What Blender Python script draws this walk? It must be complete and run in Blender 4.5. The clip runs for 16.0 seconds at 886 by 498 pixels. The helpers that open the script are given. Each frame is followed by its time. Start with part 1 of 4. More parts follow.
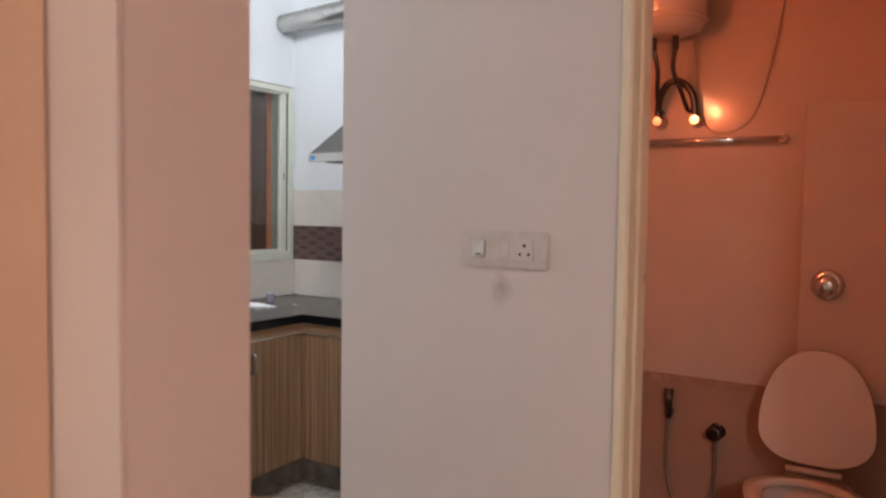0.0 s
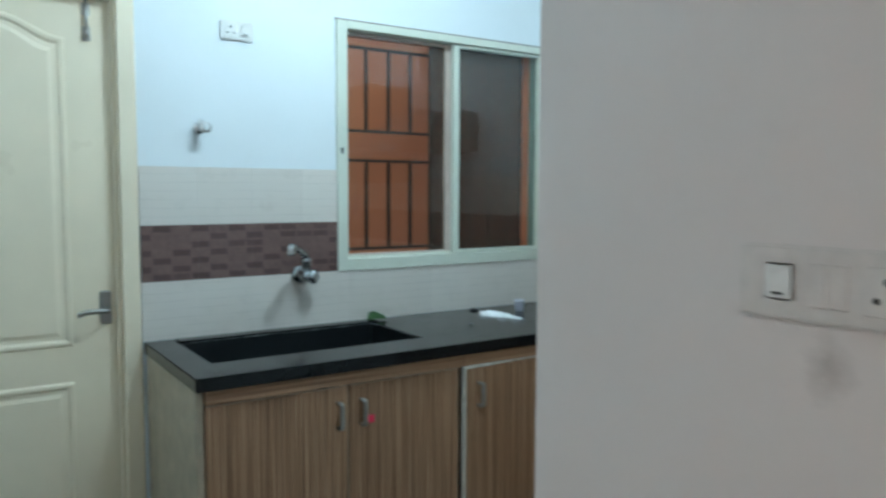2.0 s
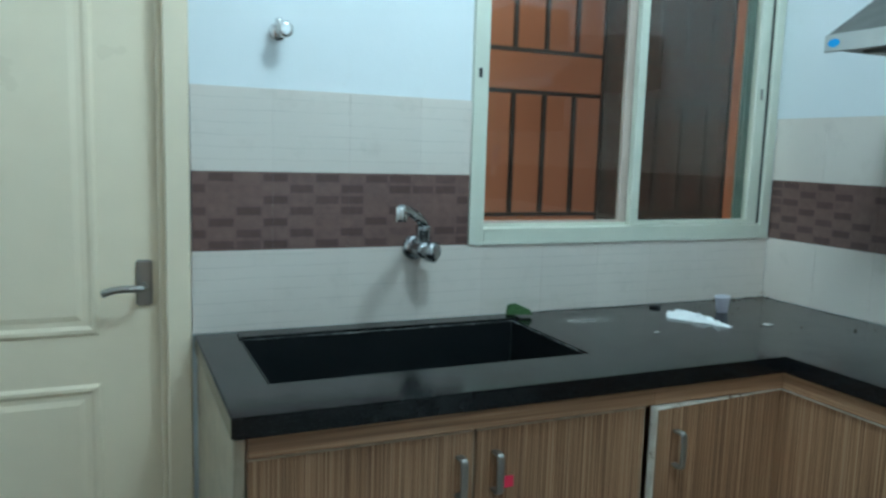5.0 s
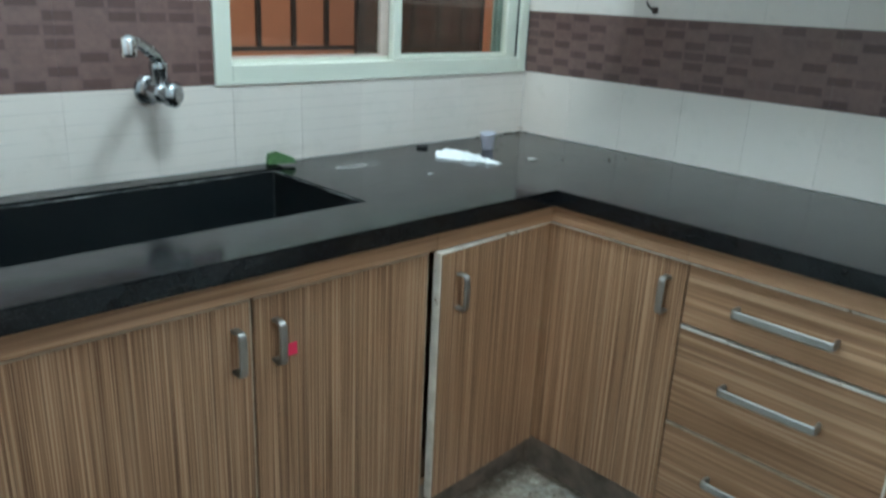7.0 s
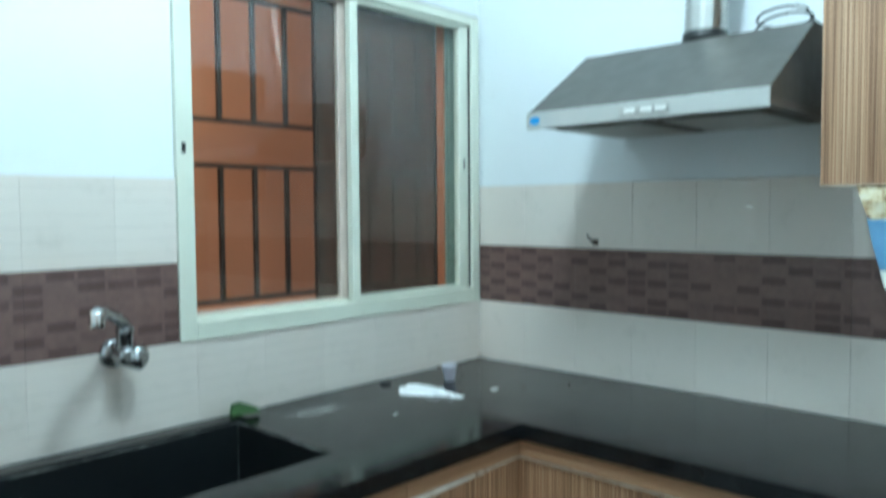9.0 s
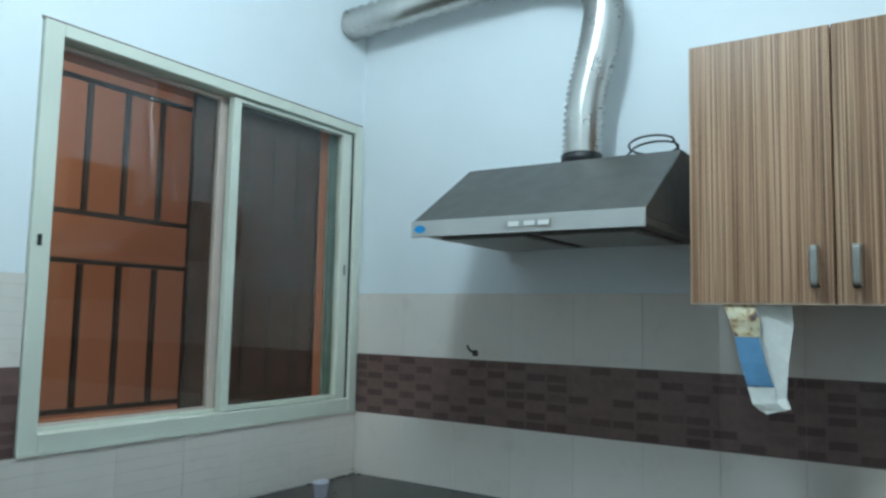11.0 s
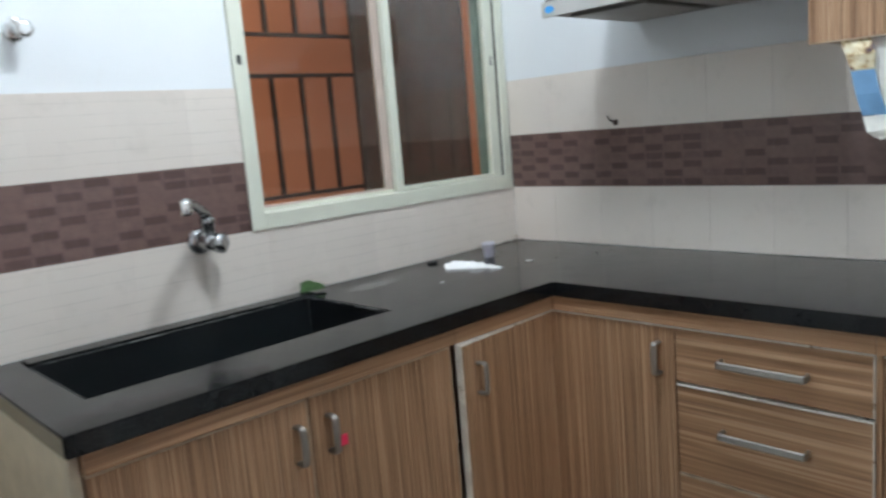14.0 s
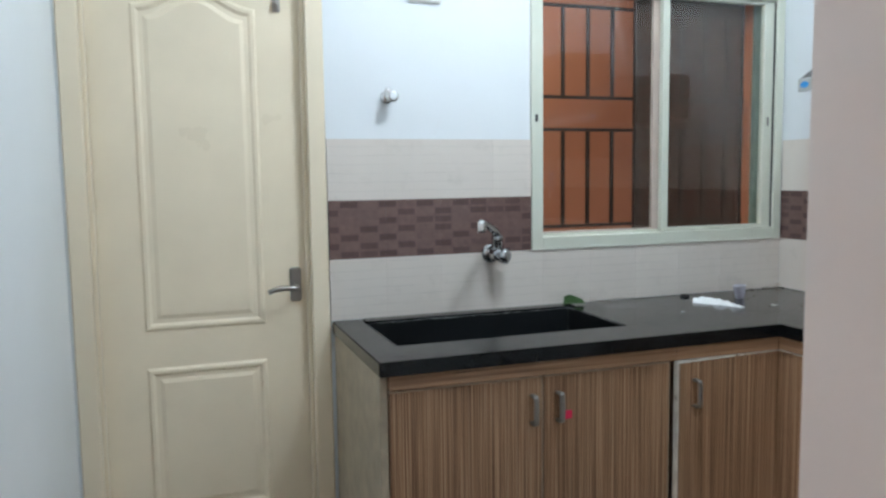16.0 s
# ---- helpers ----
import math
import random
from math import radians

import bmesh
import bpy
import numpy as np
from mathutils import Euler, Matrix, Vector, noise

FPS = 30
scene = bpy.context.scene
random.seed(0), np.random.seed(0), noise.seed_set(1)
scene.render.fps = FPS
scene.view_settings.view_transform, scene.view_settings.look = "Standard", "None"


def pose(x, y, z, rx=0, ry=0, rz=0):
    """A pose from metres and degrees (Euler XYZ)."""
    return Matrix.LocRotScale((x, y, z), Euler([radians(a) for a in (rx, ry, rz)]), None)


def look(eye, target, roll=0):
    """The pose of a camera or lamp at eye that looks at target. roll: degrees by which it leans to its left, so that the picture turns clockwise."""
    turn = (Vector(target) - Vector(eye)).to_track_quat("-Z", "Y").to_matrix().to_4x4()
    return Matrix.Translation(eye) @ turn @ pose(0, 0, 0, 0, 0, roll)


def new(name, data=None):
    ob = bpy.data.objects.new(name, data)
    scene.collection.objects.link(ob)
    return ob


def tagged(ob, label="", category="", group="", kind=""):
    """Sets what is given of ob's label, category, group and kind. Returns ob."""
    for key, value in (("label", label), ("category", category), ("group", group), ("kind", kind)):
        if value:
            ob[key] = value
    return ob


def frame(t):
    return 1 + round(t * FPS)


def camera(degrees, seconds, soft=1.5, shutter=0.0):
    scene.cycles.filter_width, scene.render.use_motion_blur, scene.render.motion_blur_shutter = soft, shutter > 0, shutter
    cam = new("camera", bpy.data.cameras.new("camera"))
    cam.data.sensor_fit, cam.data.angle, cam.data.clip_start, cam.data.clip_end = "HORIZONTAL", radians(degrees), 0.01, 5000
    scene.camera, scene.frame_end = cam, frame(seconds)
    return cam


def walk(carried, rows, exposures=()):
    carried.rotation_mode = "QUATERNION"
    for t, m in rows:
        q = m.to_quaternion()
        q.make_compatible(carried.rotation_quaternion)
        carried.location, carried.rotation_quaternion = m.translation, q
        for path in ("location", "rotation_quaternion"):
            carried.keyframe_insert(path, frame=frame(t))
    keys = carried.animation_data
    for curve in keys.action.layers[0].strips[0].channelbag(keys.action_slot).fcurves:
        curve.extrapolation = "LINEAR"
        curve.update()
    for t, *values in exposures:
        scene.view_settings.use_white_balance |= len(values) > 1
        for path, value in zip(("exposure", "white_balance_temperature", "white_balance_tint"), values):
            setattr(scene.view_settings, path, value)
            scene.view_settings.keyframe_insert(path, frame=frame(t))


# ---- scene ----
cam = camera(60.8, 16.0, soft=2.5, shutter=0.5)
PATH = [
    (0, (-3.179, -3.078, 1.338), (-1.501, -1.995, 1.229), 0.8),
    (0.5, (-2.976, -3.047, 1.346), (-1.325, -1.925, 1.215), -0.0),
    (1, (-2.787, -2.981, 1.347), (-1.237, -1.728, 1.186), -0.0),
    (1.5, (-2.562, -2.822, 1.35), (-1.201, -1.365, 1.191), 0.3),
    (2, (-2.431, -2.679, 1.345), (-1.318, -1.024, 1.193), 0.2),
    (2.5, (-2.296, -2.522, 1.336), (-1.407, -0.733, 1.24), 0.3),
    (3, (-2.191, -2.392, 1.272), (-1.54, -0.501, 1.298), 1.3),
    (3.2, (-2.18, -2.343, 1.31), (-1.554, -0.443, 1.296), 1.9),
    (5.3, (-2.021, -1.821, 1.292), (-1.131, -0.056, 0.989), 1.8),
    (5.5, (-2.013, -1.785, 1.295), (-1.053, -0.063, 0.957), 2.0),
    (6, (-1.992, -1.732, 1.285), (-0.842, -0.151, 0.863), 2.5),
    (6.5, (-1.988, -1.704, 1.273), (-0.721, -0.242, 0.766), 2.8),
    (7, (-1.994, -1.697, 1.255), (-0.671, -0.337, 0.623), 2.7),
    (7.5, (-2.002, -1.7, 1.241), (-0.689, -0.401, 0.473), 2.4),
    (7.8, (-1.99, -1.702, 1.226), (-0.682, -0.412, 0.427), 1.6),
    (8, (-2.008, -1.698, 1.258), (-0.672, -0.415, 0.505), 1.8),
    (8.5, (-2.009, -1.712, 1.292), (-0.605, -0.359, 0.846), 0.1),
    (9, (-2.019, -1.712, 1.35), (-0.559, -0.348, 1.245), -0.4),
    (9.2, (-2.015, -1.713, 1.348), (-0.544, -0.358, 1.367), -1.0),
    (11.3, (-1.999, -1.636, 1.35), (-0.297, -0.599, 1.516), 1.2),
    (11.5, (-1.997, -1.622, 1.354), (-0.24, -0.669, 1.425), 1.0),
    (12, (-1.998, -1.636, 1.332), (-0.181, -0.805, 1.239), 0.9),
    (12.5, (-2.031, -1.659, 1.32), (-0.22, -0.837, 1.106), -0.0),
    (13, (-2.074, -1.709, 1.28), (-0.357, -0.731, 0.966), -1.5),
    (13.5, (-2.124, -1.785, 1.281), (-0.562, -0.592, 0.911), -3.9),
    (14, (-2.194, -1.903, 1.269), (-0.837, -0.467, 0.958), -4.8),
    (14.5, (-2.218, -1.996, 1.26), (-1.042, -0.435, 1.026), -3.9),
    (15, (-2.231, -2.195, 1.259), (-1.425, -0.374, 1.078), -2.5),
    (15.5, (-2.271, -2.322, 1.266), (-1.612, -0.441, 1.1), -2.1),
    (16, (-2.327, -2.451, 1.298), (-1.666, -0.573, 1.109), -0.8),
]
# seconds, stops, kelvin, tint of the camera's own exposure and white balance
EXPOSURE = [(0.0, -0.28, 6900, 14), (1.0, -0.28, 6500, 10), (1.5, -0.32, 5700, -7), (2.0, -0.36, 5450, -11), (3.0, -0.42, 5330, -16), (5.5, -0.25, 5450, -14),
            (7.0, 0.25, 5760, -7), (7.6, 0.42, 5820, -7), (8.5, 0.5, 5650, -9), (9.2, 0.0, 5480, -14), (11.3, -0.58, 5700, -6),
            (12.5, -0.17, 6600, 8), (14.5, 0.08, 6350, 7), (16.0, -0.14, 6200, 5)]
walk(cam, [(t, look(eye, target, roll)) for t, eye, target, roll in PATH], EXPOSURE)

# ---------------------------------------------------------------- world, large lights
world = bpy.data.worlds.new("world")
scene.world = world
world.use_nodes = True
wn = world.node_tree.nodes
sky = wn.new("ShaderNodeTexSky")
sky.sky_type = "NISHITA"
sky.sun_disc = False
sky.sun_elevation = radians(40)
sky.sun_rotation = radians(200)
wn["Background"].inputs["Strength"].default_value = 0.12
world.node_tree.links.new(sky.outputs[0], wn["Background"].inputs["Color"])


def lamp(name, kind, where, power, colour, size, aim=None):
    data = bpy.data.lights.new(name, kind)
    data.energy, data.color = power, colour
    if kind == "AREA":
        data.shape, data.size = "DISK", size
    else:
        data.shadow_soft_size = size
    ob = new(name, data)
    ob.matrix_world = look(where, aim) if aim else pose(*where)
    return ob


KITCHEN_LAMP = (-1.25, -1.02, 2.66)
HALL_LAMP = (-4.8, -4.8, 2.66)
BULB = (-1.38, -1.99, 1.95)
lamp("kitchen_lamp", "POINT", (KITCHEN_LAMP[0], KITCHEN_LAMP[1], 2.56), 49, (0.84, 0.915, 1.0), 0.11)
lamp("hall_lamp", "AREA", HALL_LAMP, 62, (1.0, 0.83, 0.77), 0.26)
lamp("bath_lamp", "POINT", (BULB[0], BULB[1] - 0.05, BULB[2] - 0.06), 11.5, (1.0, 0.21, 0.08), 0.035)
# Unseen fill, added to brighten the terracotta wall behind the grille
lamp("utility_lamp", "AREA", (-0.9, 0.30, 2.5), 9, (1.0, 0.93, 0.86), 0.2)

# ---------------------------------------------------------------- materials


class Nodes:
    """Short hand for a node material."""

    def __init__(self, name):
        self.mat = bpy.data.materials.new(name)
        self.mat.use_nodes = True
        self.tree = self.mat.node_tree
        self.bsdf = self.tree.nodes["Principled BSDF"]

    def add(self, kind, **values):
        node = self.tree.nodes.new("ShaderNode" + kind)
        for key, value in values.items():
            node.inputs[key.replace("_", " ")].default_value = value
        return node

    def link(self, a, b):
        self.tree.links.new(a, b)

    def coords(self, scale=(1, 1, 1)):
        tc = self.add("TexCoord")
        mp = self.add("Mapping")
        mp.inputs["Scale"].default_value = scale
        self.link(tc.outputs["Object"], mp.inputs["Vector"])
        return mp.outputs[0]

    def noise(self, scale, detail=4.0, rough=0.55, stretch=(1, 1, 1)):
        n = self.add("TexNoise", Scale=scale, Detail=detail, Roughness=rough)
        self.link(self.coords(stretch), n.inputs["Vector"])
        return n.outputs["Fac"]

    def ramp(self, source, *stops):
        r = self.add("ValToRGB")
        els = r.color_ramp.elements
        while len(els) < len(stops):
            els.new(0.5)
        for e, (p, c) in zip(els, stops):
            e.position = p
            e.color = (*c, 1) if len(c) == 3 else c
        self.link(source, r.inputs[0])
        return r.outputs[0]

    def mix(self, fac, a, b, mode="MIX"):
        m = self.tree.nodes.new("ShaderNodeMix")
        m.data_type, m.blend_type = "RGBA", mode
        for sock, val in ((m.inputs[0], fac), (m.inputs[6], a), (m.inputs[7], b)):
            if isinstance(val, (int, float)):
                sock.default_value = val
            elif isinstance(val, tuple):
                sock.default_value = (*val, 1)
            else:
                self.link(val, sock)
        return m.outputs[2]

    def math(self, op, a, b=0.0):
        m = self.tree.nodes.new("ShaderNodeMath")
        m.operation = op
        for sock, val in ((m.inputs[0], a), (m.inputs[1], b)):
            if isinstance(val, (int, float)):
                sock.default_value = val
            else:
                self.link(val, sock)
        return m.outputs[0]

    def smudge(self, where, size, amount):
        """How much of a ragged stain about a place, of a half size along x, y, z, shows."""
        mp = self.add("Mapping")
        mp.vector_type = "TEXTURE"
        mp.inputs["Location"].default_value = where
        mp.inputs["Scale"].default_value = size
        self.link(self.add("TexCoord").outputs["Object"], mp.inputs["Vector"])
        length = self.tree.nodes.new("ShaderNodeVectorMath")
        length.operation = "LENGTH"
        self.link(mp.outputs[0], length.inputs[0])
        ragged = self.math("ADD", length.outputs["Value"], self.math("MULTIPLY", self.noise(24.0, 5.0, 0.7), 0.9))
        return self.math("MULTIPLY", self.ramp(ragged, (0.45, (1, 1, 1)), (1.35, (0, 0, 0))), amount)

    def bump(self, height, strength, distance=0.002):
        b = self.add("Bump", Strength=strength, Distance=distance)
        self.link(height, b.inputs["Height"])
        self.link(b.outputs[0], self.bsdf.inputs["Normal"])

    def colour(self, c):
        if isinstance(c, tuple):
            self.bsdf.inputs["Base Color"].default_value = (*c, 1)
        else:
            self.link(c, self.bsdf.inputs["Base Color"])

    def surface(self, rough, metal=0.0):
        if isinstance(rough, (int, float)):
            self.bsdf.inputs["Roughness"].default_value = rough
        else:
            self.link(rough, self.bsdf.inputs["Roughness"])
        self.bsdf.inputs["Metallic"].default_value = metal
        return self.mat


def plain(name, c, rough, metal=0.0, vary=0.12, scale=9.0, bump=0.15, bump_scale=140.0):
    """A surface with soft blotches and a fine grain."""
    n = Nodes(name)
    lo = tuple(v * (1 - vary) for v in c)
    hi = tuple(min(1.0, v * (1 + vary)) for v in c)
    n.colour(n.ramp(n.noise(scale), (0.3, lo), (0.7, hi)))
    if bump:
        n.bump(n.noise(bump_scale, 2.0), bump, 0.001)
    r = n.math("MULTIPLY_ADD", n.noise(scale * 2.3), 0.25)
    n.tree.nodes[-1].inputs[2].default_value = rough - 0.12
    return n.surface(r, metal)


def paint_material(name, c, stain, smudges=()):
    n = Nodes(name)
    big = n.ramp(n.noise(1.3, 5.0), (0.35, tuple(v * 0.95 for v in c)), (0.65, c))
    spots = n.ramp(n.noise(7.0, 6.0, 0.7), (0.62, (0, 0, 0)), (0.8, (1, 1, 1)))
    base = n.mix(n.math("MULTIPLY", spots, 0.35), big, stain)
    for where, size, amount, c2 in smudges:
        base = n.mix(n.smudge(where, size, amount), base, c2)
    n.colour(base)
    n.bump(n.noise(55.0, 5.0), 0.25, 0.0015)
    return n.surface(0.62)


def laminate(name, stretch, spread, band):
    """Zebra laminate: fine streaks along the grain, broad bands and thin pale lines."""
    n = Nodes(name)
    fine = n.noise(1.0, 2.0, 0.6, stretch)
    wide = n.noise(1.0, 3.0, 0.55, tuple(v * 0.2 for v in stretch))
    pale = n.ramp(n.noise(1.0, 1.0, 0.5, tuple(v * 0.62 for v in stretch)), (0.57, (0, 0, 0)), (0.68, (1, 1, 1)))
    dark = n.ramp(n.noise(1.0, 1.0, 0.5, tuple(v * 0.7 + 0.13 for v in stretch)), (0.33, (1, 1, 1)), (0.44, (0, 0, 0)))
    mixed = n.math("ADD", n.math("MULTIPLY", fine, 1 - band), n.math("MULTIPLY", wide, band))
    base = n.ramp(mixed, (0.5 - 1.25 * spread, (0.118, 0.057, 0.027)), (0.5 - 0.5 * spread, (0.246, 0.134, 0.068)),
                  (0.5 + 0.5 * spread, (0.325, 0.186, 0.102)), (0.5 + 1.25 * spread, (0.47, 0.292, 0.173)))
    base = n.mix(n.math("MULTIPLY", dark, 0.34), base, (0.112, 0.053, 0.026))
    n.colour(n.mix(n.math("MULTIPLY", pale, 0.5), base, (0.56, 0.375, 0.235)))
    n.bump(fine, 0.12, 0.0008)
    return n.surface(0.42)


def cream_tile(name, grooved):
    n = Nodes(name)
    info = n.add("ObjectInfo")
    tone = n.ramp(info.outputs["Random"], (0.0, (0.70, 0.64, 0.58)), (1.0, (0.745, 0.685, 0.622)))
    grime = n.ramp(n.noise(11.0, 6.0, 0.7), (0.55, (0, 0, 0)), (0.85, (1, 1, 1)))
    base = n.mix(n.math("MULTIPLY", grime, 0.35), tone, (0.40, 0.36, 0.30))
    base = n.mix(n.smudge((-1.285, 0, 0.93), (0.03, 0.05, 0.11), 0.45), base, (0.34, 0.29, 0.23))
    base = n.mix(n.smudge((-0.95, 0, 0.86), (0.3, 0.05, 0.03), 0.25), base, (0.36, 0.32, 0.27))
    base = n.mix(n.smudge((0, 0, 0.842), (0.05, 0.05, 0.014), 0.8), base, (0.33, 0.20, 0.08))
    sep = n.add("SeparateXYZ")
    n.link(n.add("TexCoord").outputs["Object"], sep.inputs[0])
    level = n.math("ADD", sep.outputs["Z"], n.math("MULTIPLY", n.noise(7.0, 3.0, 0.6, (1, 1, 0.4)), 0.010))
    grain = n.noise(1.0, 2.0, 0.5, (1.2, 1.2, 80.0))
    if grooved:
        cut = n.math("LESS_THAN", n.math("FRACT", n.math("DIVIDE", level, 0.0293)), 0.075)
        broken = n.math("MULTIPLY", cut, n.ramp(n.noise(1.0, 3.0, 0.6, (7.0, 7.0, 60.0)), (0.38, (0.1, 0.1, 0.1)), (0.58, (1, 1, 1))))
        base = n.mix(n.math("MULTIPLY", broken, 0.30), base, (0.38, 0.34, 0.30))
        n.bump(n.math("SUBTRACT", n.math("MULTIPLY", grain, 0.5), n.math("MULTIPLY", broken, 0.8)), 0.3, 0.002)
    else:
        n.bump(grain, 0.15, 0.0015)
    n.colour(base)
    return n.surface(0.33)


def mosaic_tile(name):
    n = Nodes(name)
    tc = n.add("TexCoord")
    sep = n.add("SeparateXYZ")
    n.link(tc.outputs["Object"], sep.inputs[0])
    along = n.math("ADD", sep.outputs["X"], sep.outputs["Y"])
    u = n.math("DIVIDE", along, 0.0655)
    v = n.math("DIVIDE", n.math("SUBTRACT", sep.outputs["Z"], 1.033), 0.0276)
    comb = n.add("CombineXYZ")
    n.link(n.math("FLOOR", u), comb.inputs[0])
    n.link(n.math("FLOOR", v), comb.inputs[1])
    white = n.add("TexWhiteNoise")
    white.noise_dimensions = "2D"
    n.link(comb.outputs[0], white.inputs["Vector"])
    odd = n.math("MULTIPLY", n.math("FRACT", n.math("MULTIPLY", n.math("ADD", n.math("FLOOR", u), n.math("FLOOR", v)), 0.5)), 0.7)
    pick = n.math("ADD", n.math("MULTIPLY", white.outputs["Value"], 0.6), odd)
    base = n.ramp(pick, (0.0, (0.094, 0.053, 0.049)), (0.41, (0.112, 0.064, 0.059)),
                  (0.45, (0.172, 0.104, 0.092)), (1.0, (0.202, 0.125, 0.110)))
    fu, fv = n.math("FRACT", u), n.math("FRACT", v)
    eu = n.math("LESS_THAN", n.math("MINIMUM", fu, n.math("SUBTRACT", 1.0, fu)), 0.06)
    ev = n.math("LESS_THAN", n.math("MINIMUM", fv, n.math("SUBTRACT", 1.0, fv)), 0.16)
    line = n.math("MAXIMUM", eu, ev)
    c = n.mix(n.math("MULTIPLY", line, 0.85), base, (0.184, 0.113, 0.100))
    n.colour(n.mix(0.5, c, n.ramp(n.noise(60.0), (0.3, (0.5, 0.5, 0.5)), (0.7, (0.95, 0.95, 0.95))), "MULTIPLY"))
    n.bump(n.noise(90.0), 0.2, 0.001)
    return n.surface(0.36)


def granite(name):
    n = Nodes(name)
    speck = n.ramp(n.noise(420.0, 2.0), (0.55, (0.006, 0.0065, 0.0075)), (0.75, (0.026, 0.028, 0.031)))
    dust = n.ramp(n.noise(6.0, 7.0, 0.68), (0.42, (0, 0, 0)), (0.78, (1, 1, 1)))
    base = n.mix(n.math("MULTIPLY", dust, 0.045), speck, (0.17, 0.165, 0.155))
    base = n.mix(n.smudge((-0.82, -0.15, 0.83), (0.23, 0.10, 0.05), 0.55), base, (0.30, 0.295, 0.28))
    n.colour(n.mix(n.smudge((-0.28, -0.60, 0.83), (0.22, 0.45, 0.05), 0.07), base, (0.30, 0.29, 0.27)))
    r = n.math("MULTIPLY_ADD", dust, 0.14)
    n.tree.nodes[-1].inputs[2].default_value = 0.10
    n.bsdf.inputs["Specular IOR Level"].default_value = 0.30
    return n.surface(r)


def floor_marble(name):
    n = Nodes(name)
    veins = n.noise(22.0, 9.0, 0.82)
    patch = n.noise(2.0, 3.0)
    c = n.ramp(veins, (0.36, (0.105, 0.086, 0.066)), (0.46, (0.225, 0.192, 0.15)), (0.54, (0.335, 0.295, 0.24)), (0.62, (0.60, 0.56, 0.48)))
    worn = n.ramp(n.noise(17.0, 8.0, 0.75), (0.47, (0, 0, 0)), (0.55, (1, 1, 1)))
    # Paler mottling near the inner corner and in front of the drawers
    pale_zone = n.math("MAXIMUM", n.smudge((-0.60, -0.74, 0), (0.18, 0.26, 0.1), 1.0), n.smudge((-0.66, -1.12, 0), (0.15, 0.36, 0.1), 1.0))
    c = n.mix(n.math("MULTIPLY", pale_zone, worn), c, (0.60, 0.62, 0.58))
    # Browner bands along both plinths, then a brown patch further out
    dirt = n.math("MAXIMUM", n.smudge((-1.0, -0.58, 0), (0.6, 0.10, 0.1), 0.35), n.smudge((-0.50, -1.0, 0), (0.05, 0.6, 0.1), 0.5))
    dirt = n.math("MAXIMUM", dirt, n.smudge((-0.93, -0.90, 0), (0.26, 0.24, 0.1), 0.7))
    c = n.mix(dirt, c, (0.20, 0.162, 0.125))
    n.colour(n.mix(n.ramp(patch, (0.44, (0, 0, 0)), (0.68, (0.6, 0.6, 0.6))), c, (0.25, 0.20, 0.155)))
    n.bump(veins, 0.12, 0.001)
    return n.surface(0.3)


def glass_material(name, tint, rough, clear):
    """Clear glass, or a dusty pane, as a mix of see-through and gloss."""
    n = Nodes(name)
    tree = n.tree
    tr = tree.nodes.new("ShaderNodeBsdfTransparent")
    tr.inputs[0].default_value = (*tint, 1)
    gl = tree.nodes.new("ShaderNodeBsdfGlossy")
    gl.inputs["Roughness"].default_value = rough
    mx = tree.nodes.new("ShaderNodeMixShader")
    lw = n.add("LayerWeight")
    edge = n.math("POWER", lw.outputs["Facing"], 5.0)
    n.link(n.math("MULTIPLY_ADD", edge, 0.8), mx.inputs[0])
    n.tree.nodes[-1].inputs[2].default_value = 0.045
    n.link(tr.outputs[0], mx.inputs[1])
    n.link(gl.outputs[0], mx.inputs[2])
    last = mx
    if clear < 1:
        df = tree.nodes.new("ShaderNodeBsdfDiffuse")
        n.link(n.ramp(n.noise(1.0, 5.0, 0.65, (70.0, 70.0, 4.0)), (0.32, (0.085, 0.052, 0.041)), (0.7, (0.20, 0.135, 0.110))), df.inputs[0])
        last = tree.nodes.new("ShaderNodeMixShader")
        last.inputs[0].default_value = clear
        n.link(df.outputs[0], last.inputs[1])
        n.link(mx.outputs[0], last.inputs[2])
    n.link(last.outputs[0], tree.nodes["Material Output"].inputs[0])
    return n.mat


def glow(name, c, strength):
    n = Nodes(name)
    n.bsdf.inputs["Emission Color"].default_value = (*c, 1)
    n.bsdf.inputs["Emission Strength"].default_value = strength
    n.colour(c)
    return n.surface(0.4)


XS_FACE = -1.62
WHITE_WALL = paint_material("white_wall_paint", (0.81, 0.845, 0.865), (0.70, 0.69, 0.66))
HALL_WALL = paint_material("hall_wall_paint", (0.75, 0.685, 0.65), (0.60, 0.54, 0.50),
                           (((XS_FACE, -2.235, 1.15), (0.05, 0.06, 0.085), 0.55, (0.30, 0.26, 0.23)),
                            ((XS_FACE, -2.243, 1.243), (0.05, 0.15, 0.065), 0.30, (0.40, 0.33, 0.30))))
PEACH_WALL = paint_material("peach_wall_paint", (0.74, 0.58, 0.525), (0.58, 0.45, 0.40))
# Wall end's colour made paler for the side that catches the light
PILLAR_LIT_SIDE = paint_material("lit_side_wall_paint", (0.87, 0.80, 0.77), (0.74, 0.66, 0.62))
CEILING = paint_material("ceiling_paint", (0.85, 0.85, 0.85), (0.76, 0.76, 0.74))
ORANGE = paint_material("terracotta_paint", (0.56, 0.21, 0.105), (0.42, 0.16, 0.085))
BATH_TILE = plain("bath_tile", (0.58, 0.49, 0.42), 0.11, vary=0.05, scale=4, bump=0.05)
